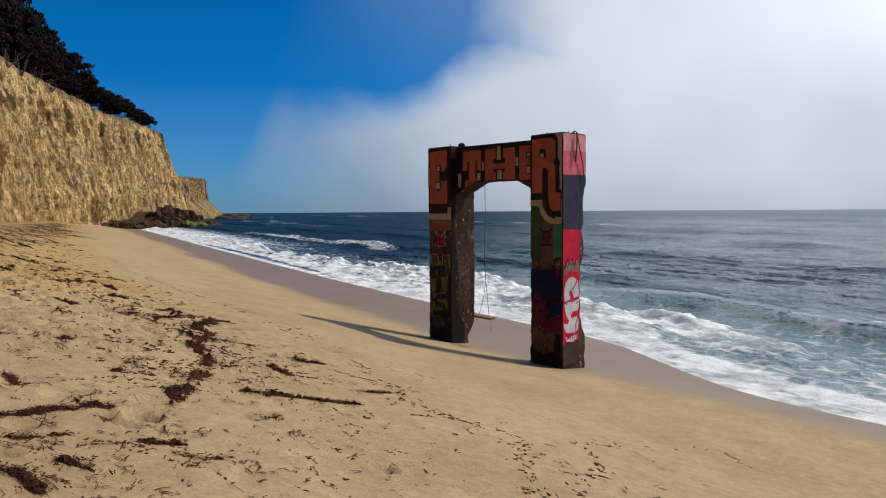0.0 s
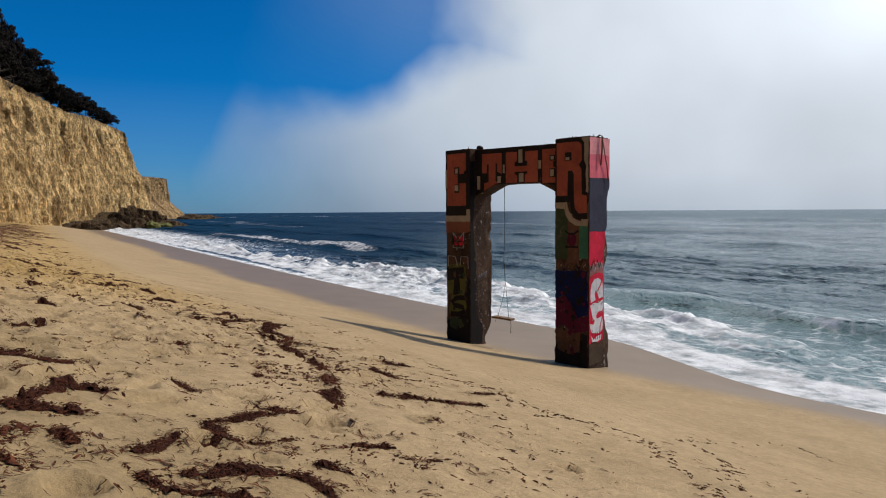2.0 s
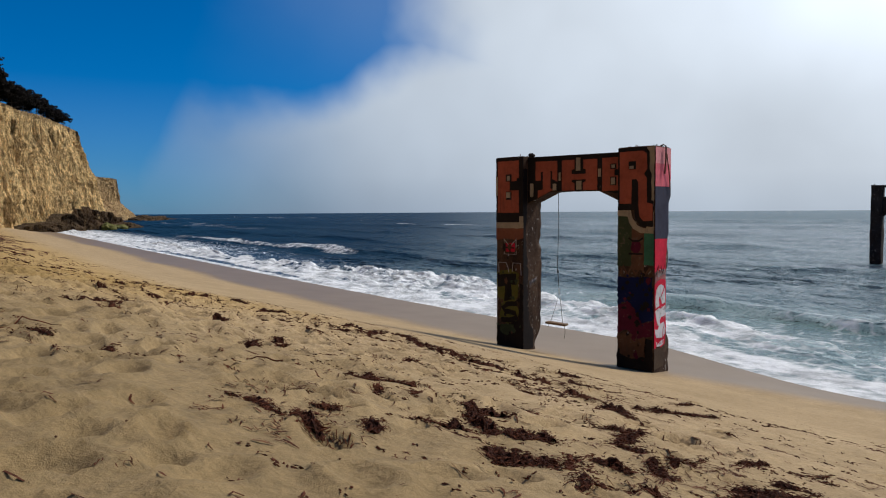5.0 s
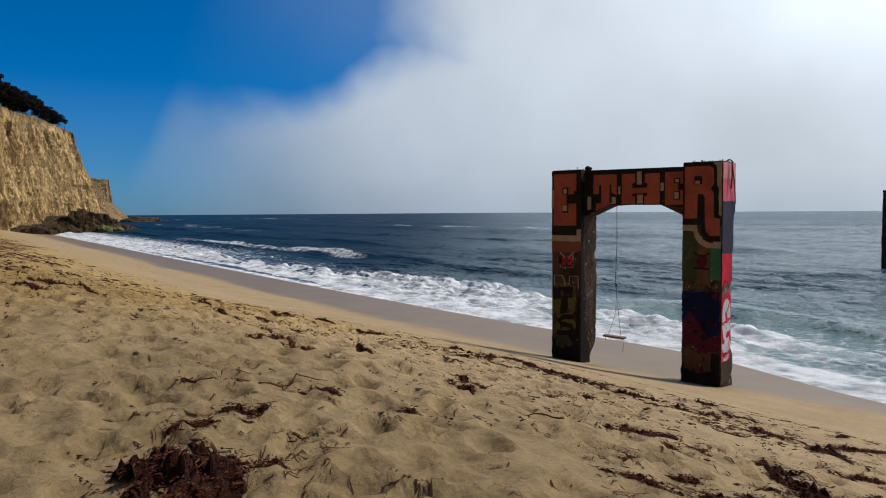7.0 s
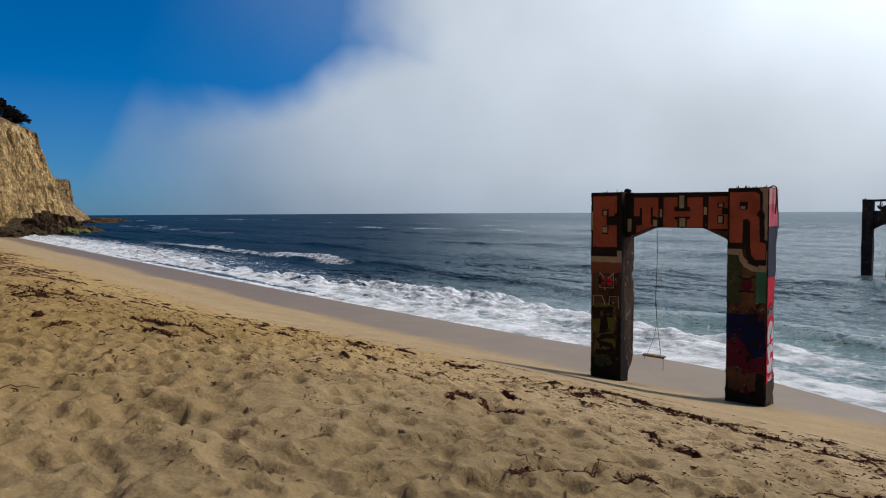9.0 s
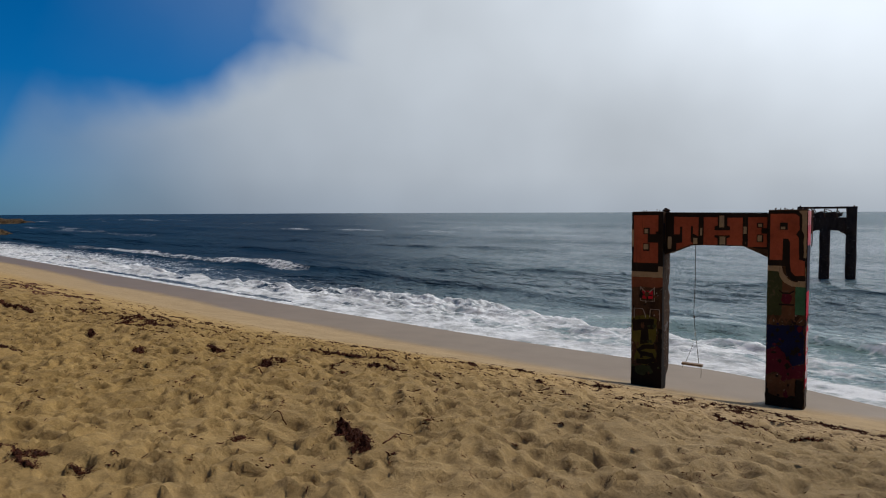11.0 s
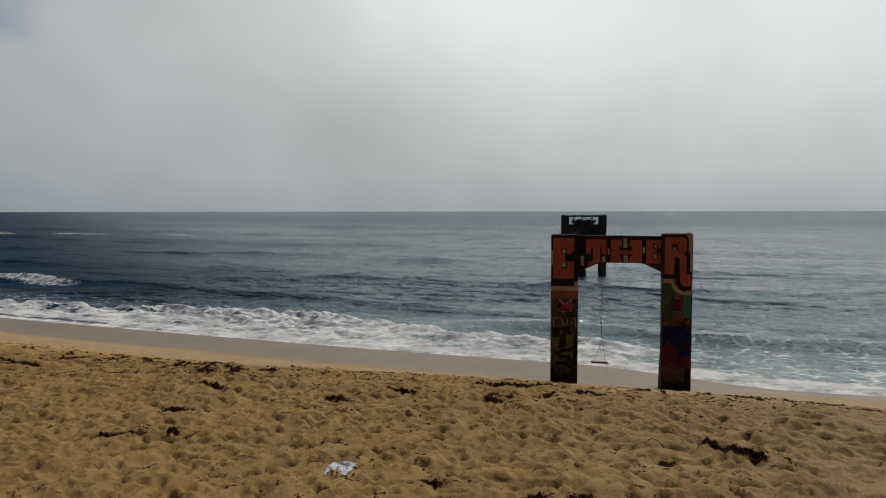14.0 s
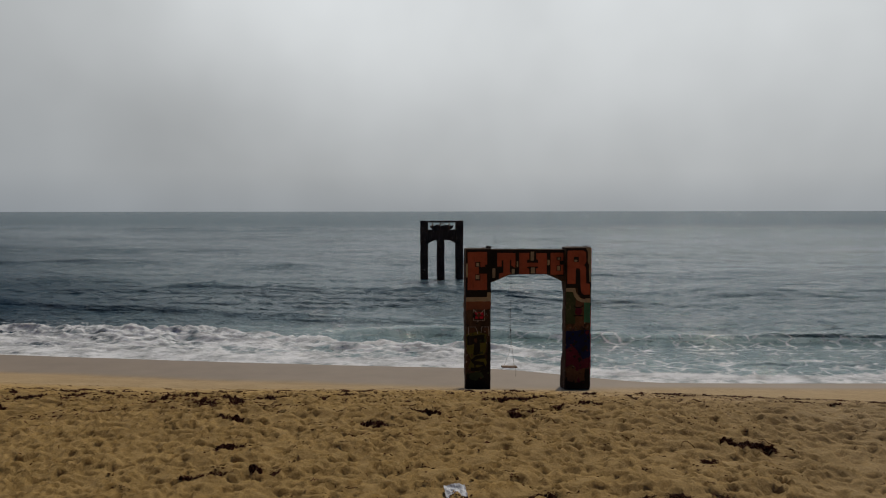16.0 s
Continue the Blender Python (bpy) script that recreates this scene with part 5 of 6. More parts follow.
BANDS_C = [(0.05, (-0.85, 4.95), (-0.74, 4.85)), (0.06, (3.35, 5), (3.69, 4.98)), (0.06, (0.79, 5.02), (0.79, 4.76)), (0.15, (-0.19, 5.08), (-0.04, 5.24), (0.08, 5.1), (0.31, 5.22)), (0.11, (-0.07, 5.4), (-0.18, 5.15), (-0.19, 4.99), (-0.34, 4.78)), (0.06, (-2.24, 5.57), (-2.2, 5.47)), (0.09, (2.48, 5.67), (2.59, 5.6)), (0.07, (1.84, 5.74), (1.45, 5.2)), (0.08, (-2.01, 5.75), (-1.98, 5.68)), (0.12, (2.38, 5.77), (2.13, 5.38), (1.91, 5.05), (1.82, 4.79), (1.57, 4.39)), (0.1, (2.96, 5.84), (3.02, 5.47)), (0.06, (-1.21, 5.86), (-1.25, 5.6)), (0.06, (-2.34, 6.03), (-2.17, 6)), (0.08, (-2.04, 6.14), (-1.85, 6.06)), (0.09, (3.47, 6.26), (3.74, 6.21))]
BANDS_D = [(0.07, (-1.47, 6.28), (-1.36, 6.18)), (0.11, (-0.1, 6.36), (0.09, 6.61), (0.33, 7.04)), (0.09, (1.2, 6.4), (1.49, 6.37)), (0.07, (0.9, 6.41), (1.27, 6.59)), (0.08, (-1.91, 6.68), (-1.8, 6.66), (-1.73, 6.47)), (0.1, (0.73, 7.29), (0.29, 6.55)), (0.16, (3.05, 7.44), (2.59, 6.8), (2.55, 6.29), (2.38, 5.77)), (0.06, (2.72, 7.58), (2.89, 7.16), (3.38, 6.86)), (0.16, (-0.57, 8.15), (-0.29, 8.29), (-0.44, 7.55)), (0.12, (2.52, 8.75), (2.84, 8.56), (3.6, 9.03)), (0.16, (3.25, 9.21), (3.79, 9.02), (3.1, 7.92), (3.05, 7.44)), (0.18, (3.04, 9.79), (3.49, 9.44)), (0.17, (3.13, 11.24), (3.1, 10.56))]


def ribbons(items, flat=False):
    """Curled flat fronds; each item: start, heading, length, width, lift, curl, rng."""
    V, F = [], []
    for (x, y), ang, length, width, lift, curl, rng in items:
        n = max(2, int(length / 0.03))
        a, base = ang, len(V)
        twist = 0.0 if flat else rng.uniform(-0.8, 0.8)
        for k in range(n + 1):
            f = k / n
            w = width * (0.35 + 0.65 * math.sin(math.pi * min(0.95, 0.12 + 0.8 * f)))
            z = float(ground_at(x, y)) + 0.004 + lift * math.sin(math.pi * f) + (0 if flat else rng.uniform(0, 0.008))
            tw = 0.25 if flat else twist + 1.2 * math.sin(3 * f + ang)
            dx, dy, dz = -math.sin(a) * w * math.cos(tw) / 2, math.cos(a) * w * math.cos(tw) / 2, abs(w * math.sin(tw)) / 2
            V += [(x - dx, y - dy, z), (x + dx, y + dy, z + dz)]
            x, y = x + math.cos(a) * length / n, y + math.sin(a) * length / n
            a += curl * rng.uniform(0.3, 1.4) / n
        F += [(base + 2 * k, base + 2 * k + 2, base + 2 * k + 3, base + 2 * k + 1) for k in range(n)]
    return V, F


_bm = bmesh.new()
for _p in ((1, 0, 0), (-1, 0, 0), (0, 1, 0), (0, -1, 0), (0, 0, 1), (0, 0, -1)):
    _bm.verts.new(_p)
bmesh.ops.convex_hull(_bm, input=_bm.verts[:])
_bm.verts.index_update()
LUMP_V, LUMP_F = [v.co.copy() for v in _bm.verts], [[v.index for v in f.verts] for f in _bm.faces]
_bm.free()


def kelp_heap(spine, w, seed):
    """A matted heap: one crumpled mat along a spine, with fronds lying over it and sticking out."""
    rng = random.Random(seed)
    P = np.array(spine, float)
    seg = np.diff(P, axis=0)
    span = np.linalg.norm(seg, axis=1)
    cum = np.concatenate([[0], np.cumsum(span)])
    length = float(cum[-1])
    ang = math.atan2(P[-1, 1] - P[0, 1], P[-1, 0] - P[0, 0])
    pad = 0.12 + 0.8 * w
    lo, hi = P.min(axis=0) - pad, P.max(axis=0) + pad
    step = max(0.013, math.sqrt((hi - lo).prod() / 14000))
    us, vs = np.arange(lo[0], hi[0], step), np.arange(lo[1], hi[1], step)
    X, Y = np.meshgrid(us, vs, indexing="ij")
    # along and across the spine
    near, U, V = np.full(X.shape, 1e9), np.zeros_like(X), np.zeros_like(X)
    for k in range(len(seg)):
        ca, sa = seg[k] / span[k]
        along, across = (X - P[k, 0]) * ca + (Y - P[k, 1]) * sa, -(X - P[k, 0]) * sa + (Y - P[k, 1]) * ca
        over = along - np.clip(along, 0, span[k])
        dist = np.hypot(over, across)
        pick = dist < near
        inner = np.clip(along, 0, span[k]) if 0 < k < len(seg) - 1 else along
        near, U, V = np.where(pick, dist, near), np.where(pick, cum[k] + inner, U), np.where(pick, np.sign(across) * dist if 0 < k < len(seg) - 1 else across, V)
    f = np.clip((U + 0.05) / (length + 0.1), 0, 1)
    bend = 0.35 * w * fbm(U * 2.2, U * 0, 3, seed * 0.37)
    half = w * (0.24 + 0.30 * np.sin(np.pi * np.clip(0.08 + 0.84 * f, 0, 1))) * (0.75 + 0.9 * np.abs(fbm(U * 3.0, U * 0 + 2, 2, seed * 0.53)))
    body = 1.0 - ((V - bend) / half) ** 2 - 4 * np.clip(-U / 0.10, 0, 1) - 4 * np.clip((U - length) / 0.10, 0, 1)
    body = body + 2.6 * fbm(U * 5.0, V * 13.0, 4, seed * 0.7, 0.62)
    full = body > 0.25
    # keep the largest patch
    seen, best, patches = set(), [], []
    for cell in zip(*np.nonzero(full)):
        if cell in seen:
            continue
        stack, patch = [cell], []
        seen.add(cell)
        while stack:
            i, j = stack.pop()
            patch.append((i, j))
            for c in ((i + 1, j), (i - 1, j), (i, j + 1), (i, j - 1)):
                if 0 <= c[0] < len(us) and 0 <= c[1] < len(vs) and full[c] and c not in seen:
                    seen.add(c)
                    stack.append(c)
        patches.append(patch)
        if len(patch) > len(best):
            best = patch
    Z = ground_at(X, Y) - 0.004 + np.clip(body - 0.25, 0, 1.6) ** 0.6 * (0.008 + 0.055 * min(w, 0.3)) * (0.35 + 2.1 * np.abs(fbm(X * 24, Y * 24, 2, seed + 3.0, 0.5)) * 2)
    def mat_of(cells):
        index, verts, faces = {}, [], []
        for i, j in cells:
            corners = []
            for c in ((i, j), (i + 1, j), (i + 1, j + 1), (i, j + 1)):
                c = (min(c[0], len(us) - 1), min(c[1], len(vs) - 1))
                if c not in index:
                    index[c] = len(verts)
                    verts.append((X[c], Y[c], Z[c]))
                corners.append(index[c])
            if len(set(corners)) == 4:
                faces.append(corners)
        return verts, faces

    heap = mesh_object("kelp_mat", *mat_of(best), KELP_DARK)
    cells = list(zip(*np.nonzero(full)))

    def spot(spread):
        c = rng.choice(cells)
        return X[c] + rng.gauss(0, spread), Y[c] + rng.gauss(0, spread), Z[c]

    area = len(cells) * step * step
    LV, LF = [], []
    for _ in range(int(min(1300, 40 + 5200 * area))):
        x, y, z = spot(0.022)
        r = rng.uniform(0.003, 0.0065) * (0.8 + min(w, 0.5))
        z += rng.uniform(-0.2, 0.8) * r
        a, base = rng.uniform(0, 6.28), len(LV)
        sx, sy, sz = r * rng.uniform(1.2, 4.5), r * rng.uniform(0.4, 1.0), r * rng.uniform(0.4, 0.9)
        for v in LUMP_V:
            j = rng.uniform(0.6, 1.35)
            px, py = v.x * sx * j, v.y * sy * j
            LV.append((x + px * math.cos(a) - py * math.sin(a), y + px * math.sin(a) + py * math.cos(a), z + v.z * sz * j))
        LF += [[base + i for i in fc] for fc in LUMP_F]
    items = []
    for _ in range(int(min(1700, 50 + 4200 * area + 60 * length))):
        x, y, z = spot(0.022)
        a = ang + rng.gauss(0, 0.9) + (math.pi if rng.random() < 0.5 else 0)
        l = rng.uniform(0.02, 0.055)
        items.append(((x - math.cos(a) * l / 2, y - math.sin(a) * l / 2), a, l, rng.uniform(0.002, 0.005), rng.uniform(0.0, 0.07) * min(w, 0.3), rng.gauss(0, 3.5), rng))
    for more_v, more_f in (ribbons(items), mat_of([c for p in patches if p is not best and len(p) > 5 for c in p])):
        k = len(LV)
        LV, LF = LV + list(more_v), LF + [[k + i for i in fc] for fc in more_f]
    tagged(mesh_object("fronds", LV, LF, KELP, heap), kind="stuff")
    big = length > 0.6 or w > 0.3
    return tagged(heap, "thick tangled mat of dark red-brown kelp on the sand" if big else "small matted patch of dried red-brown kelp on the sand", "kelp", "kelp mats on the beach")


for n, (xa, ya, xb, yb, w) in enumerate(WRACK_A + WRACK_B):
    long = math.hypot(xb - xa, yb - ya)
    kelp_heap([(xa, ya), (xb, yb)], min(w, 0.12 + 0.42 * long, (0.17 if long < 1.0 else 0.13) * (1.6 if yb > 15 and long > 1.0 else 1.0)), 500 + n)
for n, (w, *spine) in enumerate(BANDS_A + BANDS_B + BANDS_C + BANDS_D):
    kelp_heap(spine, 0.5 * w + min(0.5 * w, 0.05), 600 + n)
rng = random.Random(63)
for n, (w, *spine) in enumerate(BANDS_NORTH):
    kelp_heap(spine, w, 800 + n)
for n in range(52):
    y = rng.uniform(8.0, 24)
    x = float(beach(y)) + rng.choice((-11.2, -11.8, -12.8, -14.0)) + rng.gauss(0, 0.35)
    a, l = 1.35 + rng.gauss(0, 0.5), rng.uniform(0.12, 0.42)
    kelp_heap([(x, y), (x + l * math.cos(a), y + l * math.sin(a))], rng.uniform(0.07, 0.17), 700 + n)
kelp_heap([(-2.57, 5.74), (-2.51, 5.56), (-2.56, 5.34)], 0.32, 900)


def kelp_scraps():
    rng = random.Random(77)
    items = []

    def scrap(x, y, ang, size, wide=1.0):
        for _ in range(rng.randint(1, 3)):
            items.append(((x + rng.gauss(0, 0.02), y + rng.gauss(0, 0.03)), ang + rng.gauss(0, 0.6), size * rng.uniform(0.6, 1.4), rng.uniform(0.004, 0.011) * wide, rng.uniform(0, 0.006), rng.gauss(0, 2.0), rng))

    # tide lines along the slope: distance from the waterline, pieces, scatter
    for d, count, scatter in ((-9.6, 330, 0.10), (-8.6, 150, 0.12), (-10.9, 420, 0.35), (-12.4, 460, 0.5), (-14.2, 420, 0.6), (-15.8, 420, 0.5), (-17.5, 260, 0.9)):
        for _ in range(count):
            y = rng.uniform(0.5, 30)
            s = d + 0.9 * noise.noise(Vector((y * 0.22, d, 0))) + rng.gauss(0, scatter)
            scrap(s + float(beach(y)), y, 1.45 + rng.gauss(0, 0.5), rng.uniform(0.02, 0.08))
    for _ in range(1500):
        y = rng.uniform(0.5, 26)
        scrap(float(beach(y)) + rng.uniform(-21, -8.8), y, rng.uniform(0, 6.28), rng.uniform(0.015, 0.06))
    # little tufts, thickest along the upper tide line
    for n in range(420):
        y = rng.uniform(1.5, 24) if n < 260 else rng.uniform(7.5, 15)
        x = float(beach(y)) + rng.choice((-11.2, -12.6, -14.0, -15.5, -17.2)) + rng.gauss(0, 0.7)
        a, l = rng.gauss(1.5, 0.7), rng.uniform(0.03, 0.17)
        for _ in range(rng.randint(4, 16)):
            f = rng.gauss(0, 0.4)
            scrap(x + math.cos(a) * l * f + rng.gauss(0, 0.018), y + math.sin(a) * l * f + rng.gauss(0, 0.018), rng.uniform(0, 6.28), rng.uniform(0.02, 0.045), 0.45)
    # torn pieces strewn about the larger mats
    for w, *spine in BANDS_A + BANDS_B + BANDS_C + BANDS_D:
        for _ in range(4):
            f, (xa, ya), (xb, yb) = rng.random(), spine[0], spine[-1]
            x, y = xa + (xb - xa) * f + rng.gauss(0, 0.2), ya + (yb - ya) * f + rng.gauss(0, 0.28)
            for _ in range(rng.randint(3, 8)):
                scrap(x + rng.gauss(0, 0.045), y + rng.gauss(0, 0.03), rng.uniform(0, 6.28), rng.uniform(0.03, 0.07), 0.9)
    # dense belt far along the beach
    for _ in range(1500):
        y = rng.uniform(26, 125)
        s = -13.5 + 2.2 * noise.noise(Vector((y * 0.06, 3, 0))) + rng.gauss(0, 1.1)
        scrap(s + float(beach(y)), y, 1.3 + rng.gauss(0, 0.3), rng.uniform(0.25, 0.8), 11.0)
    V, F = ribbons(items, True)
    V, F = list(V), list(F)

    def chunk(x, y, ang, length, wide, k=1.0):
        for _ in range(int(3 + 55 * length)):
            f, g = rng.gauss(0, 0.33), rng.gauss(0, 0.33)
            cx, cy = x + math.cos(ang) * length * f - math.sin(ang) * wide * g, y + math.sin(ang) * length * f + math.cos(ang) * wide * g
            r, a, base = rng.uniform(0.003, 0.0065) * k, ang + rng.gauss(0, 0.5), len(V)
            z = float(ground_at(cx, cy)) + rng.uniform(0.0, 1.2) * r
            sx, sy, sz = r * rng.uniform(1.5, 4.0), r * rng.uniform(0.6, 1.3), r * rng.uniform(0.5, 1.0)
            for v in LUMP_V:
                j = rng.uniform(0.6, 1.35)
                px, py = v.x * sx * j, v.y * sy * j
                V.append((cx + px * math.cos(a) - py * math.sin(a), cy + px * math.sin(a) + py * math.cos(a), z + v.z * sz * j))
            F.extend([base + i for i in fc] for fc in LUMP_F)

    # rows of small clumps: distance from the waterline, count, scatter, stretch of the beach, size
    for d, count, scatter, y0, y1, k in ((-9.7, 120, 0.12, 2, 30, 1.0), (-10.8, 200, 0.3, 2, 22, 1.0), (-12.0, 250, 0.45, 2, 15, 0.9), (-13.2, 230, 0.55, 2, 11, 0.9), (-14.6, 190, 0.6, 2, 10, 0.9), (-16.2, 150, 0.8, 2, 10, 0.9), (-18.0, 60, 1.0, 3, 9, 1.0),
                                         (-11.3, 300, 0.4, 9, 30, 1.5), (-12.6, 420, 0.8, 9, 28, 1.5), (-14.2, 300, 0.9, 9, 26, 1.4), (-16.0, 220, 1.2, 10, 24, 1.5), (-18.5, 150, 1.3, 10, 20, 1.3), (-21.0, 60, 1.2, 11, 19, 1.2)):
        for _ in range(count):
            y = rng.uniform(y0, y1) if rng.random() < 0.6 else rng.uniform(y0, 0.5 * (y0 + y1))
            if noise.noise(Vector((y * 0.9, d, 4.0))) < -0.25:
                continue
            x = d + 0.9 * noise.noise(Vector((y * 0.22, d, 0))) + rng.gauss(0, scatter) + float(beach(y))
            chunk(x, y, 1.35 + rng.gauss(0, 0.5), (0.03 + 0.17 * rng.random() ** 2) * k, rng.uniform(0.015, 0.045) * k, k)
    # strings of scraps that single waves left: points along each, clumps to the metre, scatter, size
    for string, per_metre, scatter, k in (
            ([(3.6, 5.9), (4.0, 5.3), (3.6, 4.7), (3.7, 4.2), (4.0, 3.7), (3.4, 3.1), (2.85, 2.5)], 26, 0.05, 0.9), ([(4.6, 3.65), (4.0, 2.95), (3.0, 2.45)], 22, 0.05, 0.9), ([(4.6, 3.7), (6.7, 3.5), (6.2, 2.7)], 7, 0.05, 0.9),
            ([(0.7, 3.7), (1.1, 3.5), (1.3, 3.1)], 24, 0.04, 0.9), ([(2.4, 6.6), (3.0, 6.2), (1.9, 5.4), (1.2, 4.8)], 18, 0.06, 1.0), ([(3.8, 6.7), (3.0, 5.7), (2.3, 5.0)], 18, 0.06, 1.0), ([(3.15, 6.3), (3.1, 5.7), (3.3, 5.2)], 18, 0.06, 1.0),
            ([(2.5, 13.3), (2.9, 11.8), (2.65, 9.5), (2.8, 8.8), (2.85, 7.6), (2.6, 6.5)], 30, 0.16, 1.5), ([(3.3, 21.7), (3.9, 20.8), (2.6, 13.0), (3.0, 12.5)], 16, 0.25, 1.9), ([(2.8, 9.3), (2.95, 8.1), (2.8, 6.4), (2.65, 5.8)], 30, 0.12, 1.2), ([(0.8, 6.2), (1.2, 6.5), (1.35, 6.1)], 20, 0.06, 1.0), ([(1.85, 5.6), (1.8, 5.1), (1.6, 4.5)], 26, 0.07, 1.0),
            ([(0.9, 21.6), (0.85, 19.7), (1.0, 17.9), (0.0, 17.5), (-0.2, 18.3)], 26, 0.25, 2.0), ([(-0.8, 21.0), (-0.7, 20.2), (0.05, 19.0), (-0.45, 17.0), (-0.1, 15.6)], 16, 0.15, 1.8), ([(-0.05, 14.8), (0.9, 13.2), (1.55, 11.6), (1.8, 8.2), (1.9, 5.1)], 14, 0.22, 1.6)):
        for (xa, ya), (xb, yb) in zip(string, string[1:]):
            span = math.hypot(xb - xa, yb - ya)
            for _ in range(int(span * per_metre)):
                f = rng.random()
                chunk(xa + (xb - xa) * f + rng.gauss(0, scatter), ya + (yb - ya) * f + rng.gauss(0, scatter), math.atan2(yb - ya, xb - xa) + rng.gauss(0, 0.5), (0.03 + 0.10 * rng.random() ** 2) * k, rng.uniform(0.012, 0.035) * k, k)
    return tagged(mesh_object("kelp_scraps", V, F, KELP), "small dried kelp scraps strewn over the sand", "kelp", kind="stuff")


kelp_scraps()


def stipe(x, y, ang, length, lift, seed):
    rng = random.Random(seed)
    pts, a = [], ang
    for k in range(9):
        f = k / 8
        pts.append((x, y, float(ground_at(x, y)) + 0.008 + lift * math.sin(math.pi * min(1, f * 1.1)) ** 1.5))
        x, y = x + math.cos(a) * length / 8, y + math.sin(a) * length / 8
        a += rng.gauss(0, 0.45)
    ob = tube("kelp_stipe", pts, [0.0055 - 0.003 * k / 8 for k in range(9)], KELP)
    return tagged(ob, "thin curved brown kelp stalk lying on the sand", "kelp stalk", "kelp stalks")


for n, (x, y, ang, length, lift) in enumerate(((-3.13, 11.15, 1.9, 0.26, 0.07), (-0.07, 12.74, 1.2, 0.22, 0.12), (-3.15, 10.17, 0.2, 0.40, 0.03), (-1.6, 6.5, -0.9, 0.45, 0.02), (-0.5, 5.4, 2.2, 0.25, 0.03), (-4.9, 12.0, 2.5, 0.28, 0.05), (-2.0, 12.6, 1.4, 0.2, 0.05))):
    stipe(x, y, ang, length, lift, 40 + n)


def crumpled(name, x, y, size, seed, mat, label, category):
    n = 15
    u = np.linspace(-1, 1, n)
    U, W = np.meshgrid(u, u, indexing="ij")
    fold = np.abs(fbm(U * 0.9 + seed, W * 0.9, 3, seed, 0.5)) * 1.1 + 0.25 * np.abs(fbm(U * 2 + 5, W * 2, 2, seed + 9)) - 0.1
    edge = 1 - 0.22 * np.abs(fbm(U * 3, W * 3, 2, seed + 4))
    X, Y = x + size * U * edge * (1 - 0.25 * fold), y + 0.72 * size * W * edge
    Z = np.array([[float(ground_at(a, b)) for a, b in zip(r, q)] for r, q in zip(X, Y)]).mean() + 0.01 + size * np.clip(fold + 0.15, 0, 1) * 0.42
    ob = sheet(name, X, Y, Z, mat)
    ob.data.shade_flat()
    sol = ob.modifiers.new("thickness", "SOLIDIFY")
    sol.thickness = 0.003
    return tagged(ob, label, category)


crumpled("paper_litter", -4.32, 14.17, 0.16, 3.0, PAPER, "crumpled white printed paper lying on the trampled sand", "litter")
crumpled("plastic_scrap", -0.65, 13.03, 0.05, 8.0, PAPER, "small white plastic scrap on the sand", "litter")


# ---- rocks at the foot of the cliff ----
def rock(x, y, r, h, seed, mat, label):
    bm = bmesh.new()
    bmesh.ops.create_icosphere(bm, subdivisions=4, radius=1.0)
    for v in bm.verts:
        d = 1 + 0.35 * noise.noise(v.co * 1.3 + Vector((seed, 0, 0))) + 0.2 * noise.noise(v.co * 3.1 + Vector((0, seed, 0))) + 0.1 * noise.noise(v.co * 7)
        v.co = Vector((v.co.x * r * d, v.co.y * r * d, v.co.z * h * d))
    ob = part("rock", bm, mat, None)
    ob.location = (x, y, 0.3)
    return tagged(ob, label, "rock", "rocks at the cliff foot")


for n, (x, y, r, h) in enumerate(((74, 180, 3.4, 1.6), (69.5, 174, 2.4, 1.4), (61, 166, 2.6, 2.0), (54, 159.5, 2.4, 1.6), (47.5, 153, 2.2, 1.3), (78, 186, 3.0, 1.0), (40, 145.5, 1.8, 1.0), (64, 166.5, 1.5, 1.0))):
    rock(x, y, r, h, n * 3.7, DARK_ROCK, "dark wave-washed rock at the cliff foot")
for n, (x, y, r, h) in enumerate(((63.0, 163.5, 1.6, 1.6), (66.5, 166.6, 2.0, 1.3))):
    tagged(rock(x, y, r, h, 50 + n, ALGAE, "rock covered in bright green algae"), group="algae rocks")
for n, (x, y, r, h) in enumerate(((182, 384, 5, 1.6), (176, 376, 6, 2.4), (190, 388, 3, 0.9), (164, 366, 7, 2.6))):
    rock(x, y, r, h, 80 + n, DARK_ROCK, "low dark rock below the far headland")


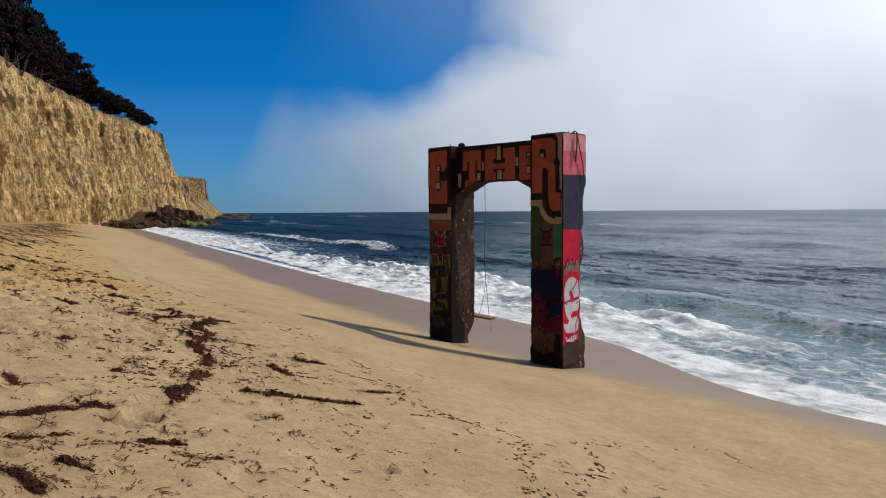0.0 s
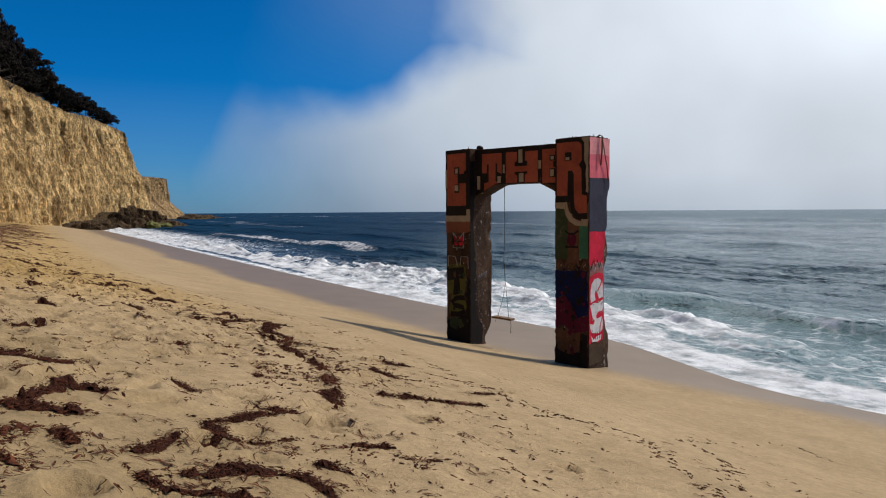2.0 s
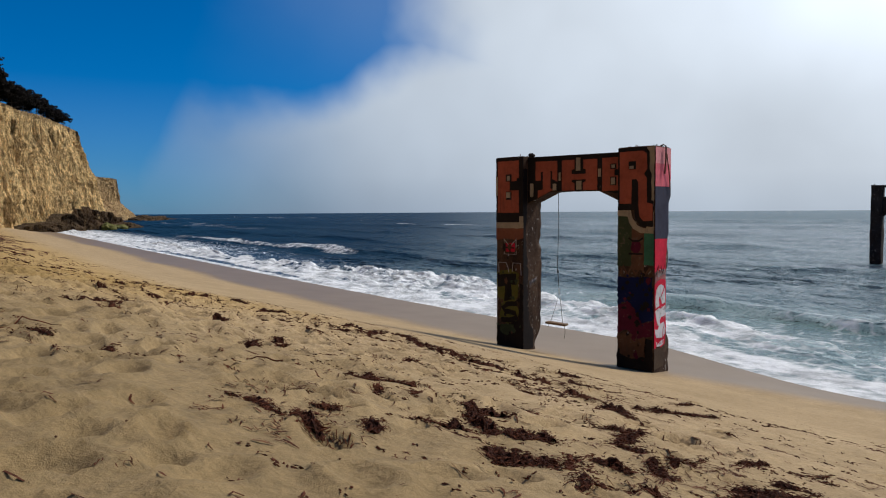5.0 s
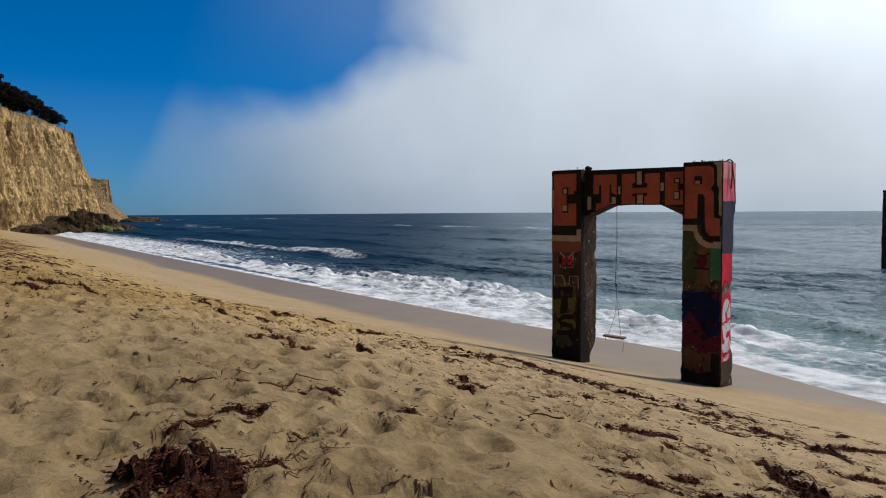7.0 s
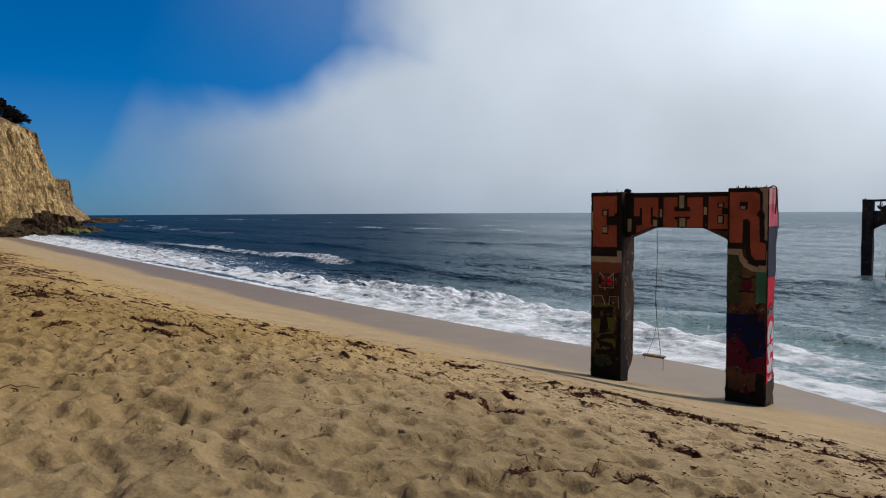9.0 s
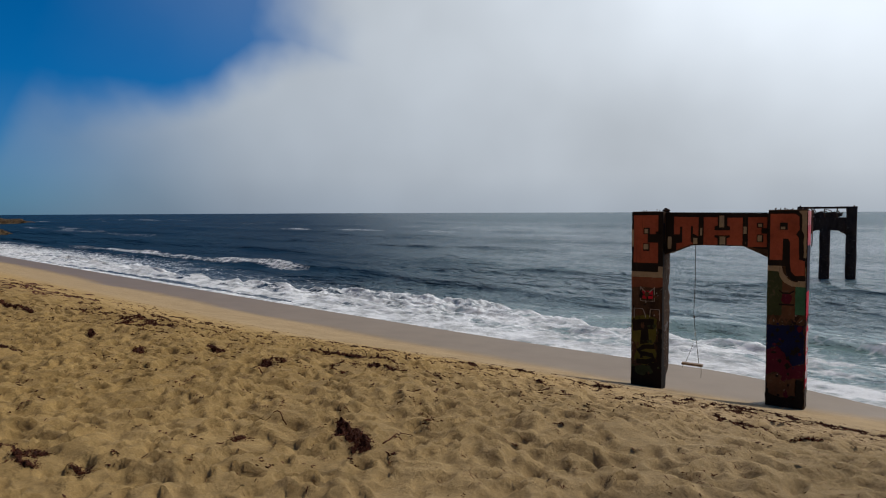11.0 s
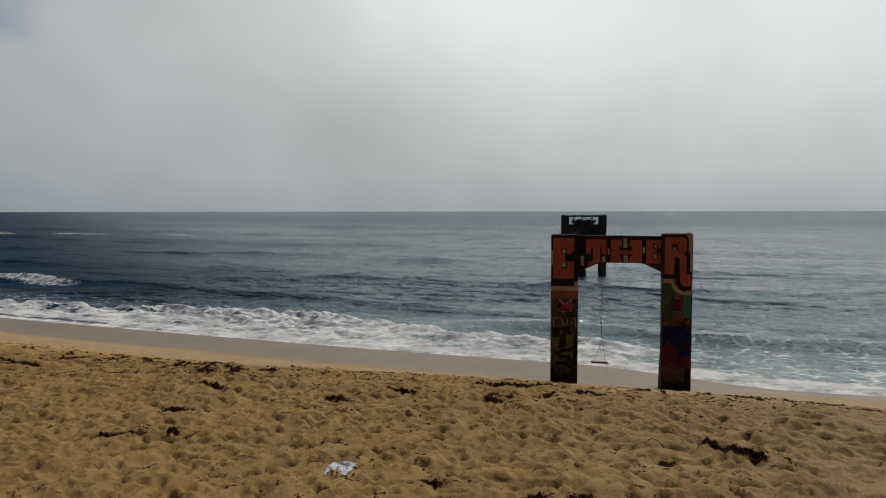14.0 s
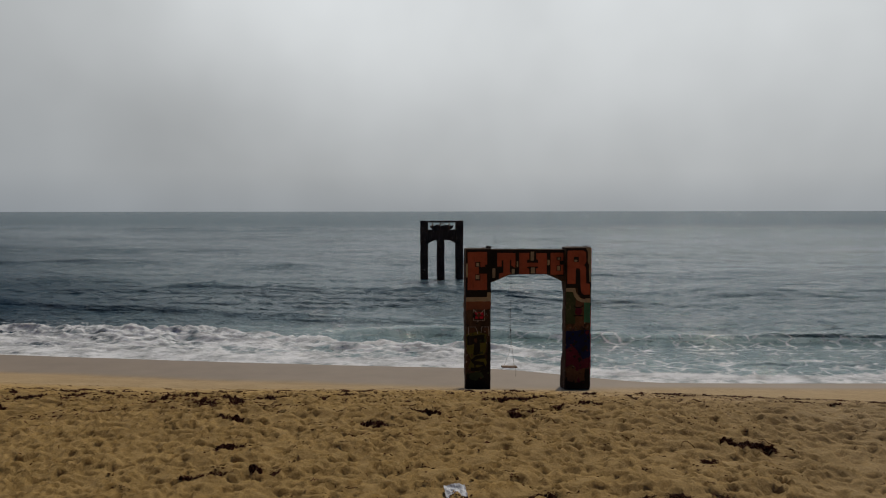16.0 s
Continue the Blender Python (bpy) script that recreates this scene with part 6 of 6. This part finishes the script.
# ---- wind-bent cypresses on the cliff top ----
def cypress(seed, height, spread, lean):
    rng = random.Random(seed)
    tree = new("cypress_tree")
    trunk_pts = [Vector((0.10 * lean * (k / 6) ** 1.6 * height + rng.uniform(-0.1, 0.1), rng.uniform(-0.1, 0.1), height * 0.8 * k / 6 - 0.5)) for k in range(7)]
    tube("trunk", trunk_pts, [0.05 * height * (1 - 0.8 * k / 6) * 0.55 for k in range(7)], BARK, tree, sides=7)
    leaves_v, leaves_f = [], []
    wind = Vector((lean * 0.22 * height, 0, 0))
    for b in range(20):
        f = rng.uniform(0.16, 1.0)
        p = trunk_pts[min(6, int(f * 6))]
        a = rng.uniform(0, 6.2832)
        reach = spread * rng.uniform(0.5, 1.0) * (1.1 - 0.55 * f)
        tip = p + Vector((math.cos(a) * reach + lean * reach * 0.5, math.sin(a) * reach, 0.14 * height * rng.uniform(0.2, 1.0)))
        mid = (p + tip) / 2 + Vector((0, 0, -0.02 * height))
        tube("limb", [p, mid, tip], [0.012 * height, 0.008 * height, 0.002 * height], BARK, tree, sides=5)
    # flat pads of foliage under one wind-clipped dome
    for b in range(130):
        a, out = rng.uniform(0, 6.2832), math.sqrt(rng.random())
        roof = height * (0.93 - 0.38 * out ** 2.4)
        c = Vector((math.cos(a) * out * spread, math.sin(a) * out * spread, roof - 0.58 * height * rng.random() ** 1.7 * (1 - 0.6 * out))) + wind * (0.4 + 0.6 * rng.random())
        r = height * rng.uniform(0.07, 0.115)
        for k in range(50):
            d = Vector((rng.gauss(0, 1), rng.gauss(0, 1), rng.gauss(0, 0.8))).normalized() * r * rng.uniform(0.35, 1.0)
            q = c + Vector((d.x, d.y, d.z * 0.42))
            s = height * (rng.uniform(0.009, 0.017) if k % 5 else rng.uniform(0.02, 0.032))
            ax = Vector((rng.gauss(0.3 * lean, 1), rng.gauss(0, 1), rng.gauss(0.2, 0.5))).normalized()
            o = ax.orthogonal().normalized()
            base = len(leaves_v)
            leaves_v += [q + ax * s * 1.5, q + o * s, q - o * s, q + ax.cross(o) * s]
            leaves_f += [(base, base + 1, base + 3), (base, base + 3, base + 2), (base, base + 2, base + 1)]
    mesh_object("crown", leaves_v, leaves_f, NEEDLES, tree)
    return tagged(tree, "dark wind-bent cypress tree on the cliff top", "tree", "cypresses on the cliff top")


def ground_top(x, y):
    """Height of the land above the cliff, met from above."""
    bpy.context.view_layer.update()
    best = 0.0
    for o in (cliff, cliff.children[0]):
        hit, place, _, _ = o.ray_cast(Vector((x, y, 200)), Vector((0, 0, -1)))
        if hit:
            best = max(best, place.z)
    return best


kinds = [cypress(11, 10.0, 3.9, 0.7), cypress(23, 10.0, 4.4, 0.9), cypress(37, 10.0, 3.6, 0.5)]
rng = random.Random(5)
# compass bearing from the first eye, distance, treetop height
for n, (bearing, dist, top) in enumerate(((18.4, 188, 27.6), (17.6, 187, 29.2), (16.8, 184, 30.8), (16.0, 181, 31.6), (15.3, 179, 32.0), (14.5, 177, 33.0), (13.7, 175, 34.6), (12.9, 172, 38.6), (12.0, 170, 42.4), (11.0, 168, 46.0), (10.0, 165, 49.0),
                                           (9.1, 162, 50.2), (8.1, 160, 52.2), (6.9, 157, 53.2), (17.9, 192, 28.6), (15.7, 188, 31.4), (13.3, 182, 35.7), (11.6, 179, 42.2), (9.9, 174, 47.2), (8.1, 170, 51.2), (5.9, 154, 53.2), (12.7, 166, 33.7), (11.1, 161, 37.2), (9.5, 157, 40.2), (7.9, 153, 42.2))):
    x, y = dist * math.sin(radians(bearing)), dist * math.cos(radians(bearing))
    z = ground_top(x, y) - 0.3
    while z < 18 and dist < 240:
        dist += 1.5
        x, y = dist * math.sin(radians(bearing)), dist * math.cos(radians(bearing))
        z = ground_top(x, y) - 0.3
    k = max(3.5, top - z) / 9.6
    m = Matrix.Translation((x, y, z)) @ Matrix.Rotation(rng.uniform(-0.5, 0.9), 4, "Z") @ Matrix.Diagonal((min(k, 1.0) * rng.uniform(0.85, 1.1), min(k, 1.0) * rng.uniform(0.85, 1.1), k, 1))
    if n < 3:
        kinds[n].matrix_basis = m
    else:
        copy_thing(kinds[n % 3], m @ Matrix.Diagonal((*[1 / c for c in kinds[n % 3].scale], 1)))


# ---- bare grey shrubs along the edge of the cliff ----
def bare_shrub(x, y, z, height, seed):
    rng = random.Random(seed)
    shrub = new("bare_shrub")
    shrub.location = (x, y, z)
    for k in range(7):
        a, l = rng.uniform(0, 6.28), height * rng.uniform(0.6, 1.0)
        p = [Vector((0, 0, -0.3))]
        way = Vector((0.45 * math.cos(a), 0.45 * math.sin(a), 1)).normalized()
        for _ in range(5):
            way = (way + Vector((rng.gauss(0, 0.22), rng.gauss(0, 0.22), 0.05))).normalized()
            p.append(p[-1] + way * l / 5)
        tube("stem", p, [0.11 * (1 - 0.17 * i) * height / 5 for i in range(6)], DEAD_WOOD, shrub, sides=5)
    return tagged(shrub, "leafless grey shrub at the edge of the cliff top", "shrub", "bare shrubs on the cliff top")


for n, (bearing, tall) in enumerate(((9.6, 4.5), (10.4, 5.0), (11.2, 3.6), (12.2, 3.0), (13.3, 2.4), (18.75, 2.6))):
    dist, z, rise = 120.0, 0.0, 1.0
    while (z < 18 or rise > 1.2) and dist < 240:
        dist += 0.6
        x, y = dist * math.sin(radians(bearing)), dist * math.cos(radians(bearing))
        z, rise = ground_top(x, y), ground_top(x + 4.0 * math.sin(radians(bearing)), y + 4.0 * math.cos(radians(bearing))) - ground_top(x, y)
    bare_shrub(x, y, ground_top(x, y), tall, 300 + n)
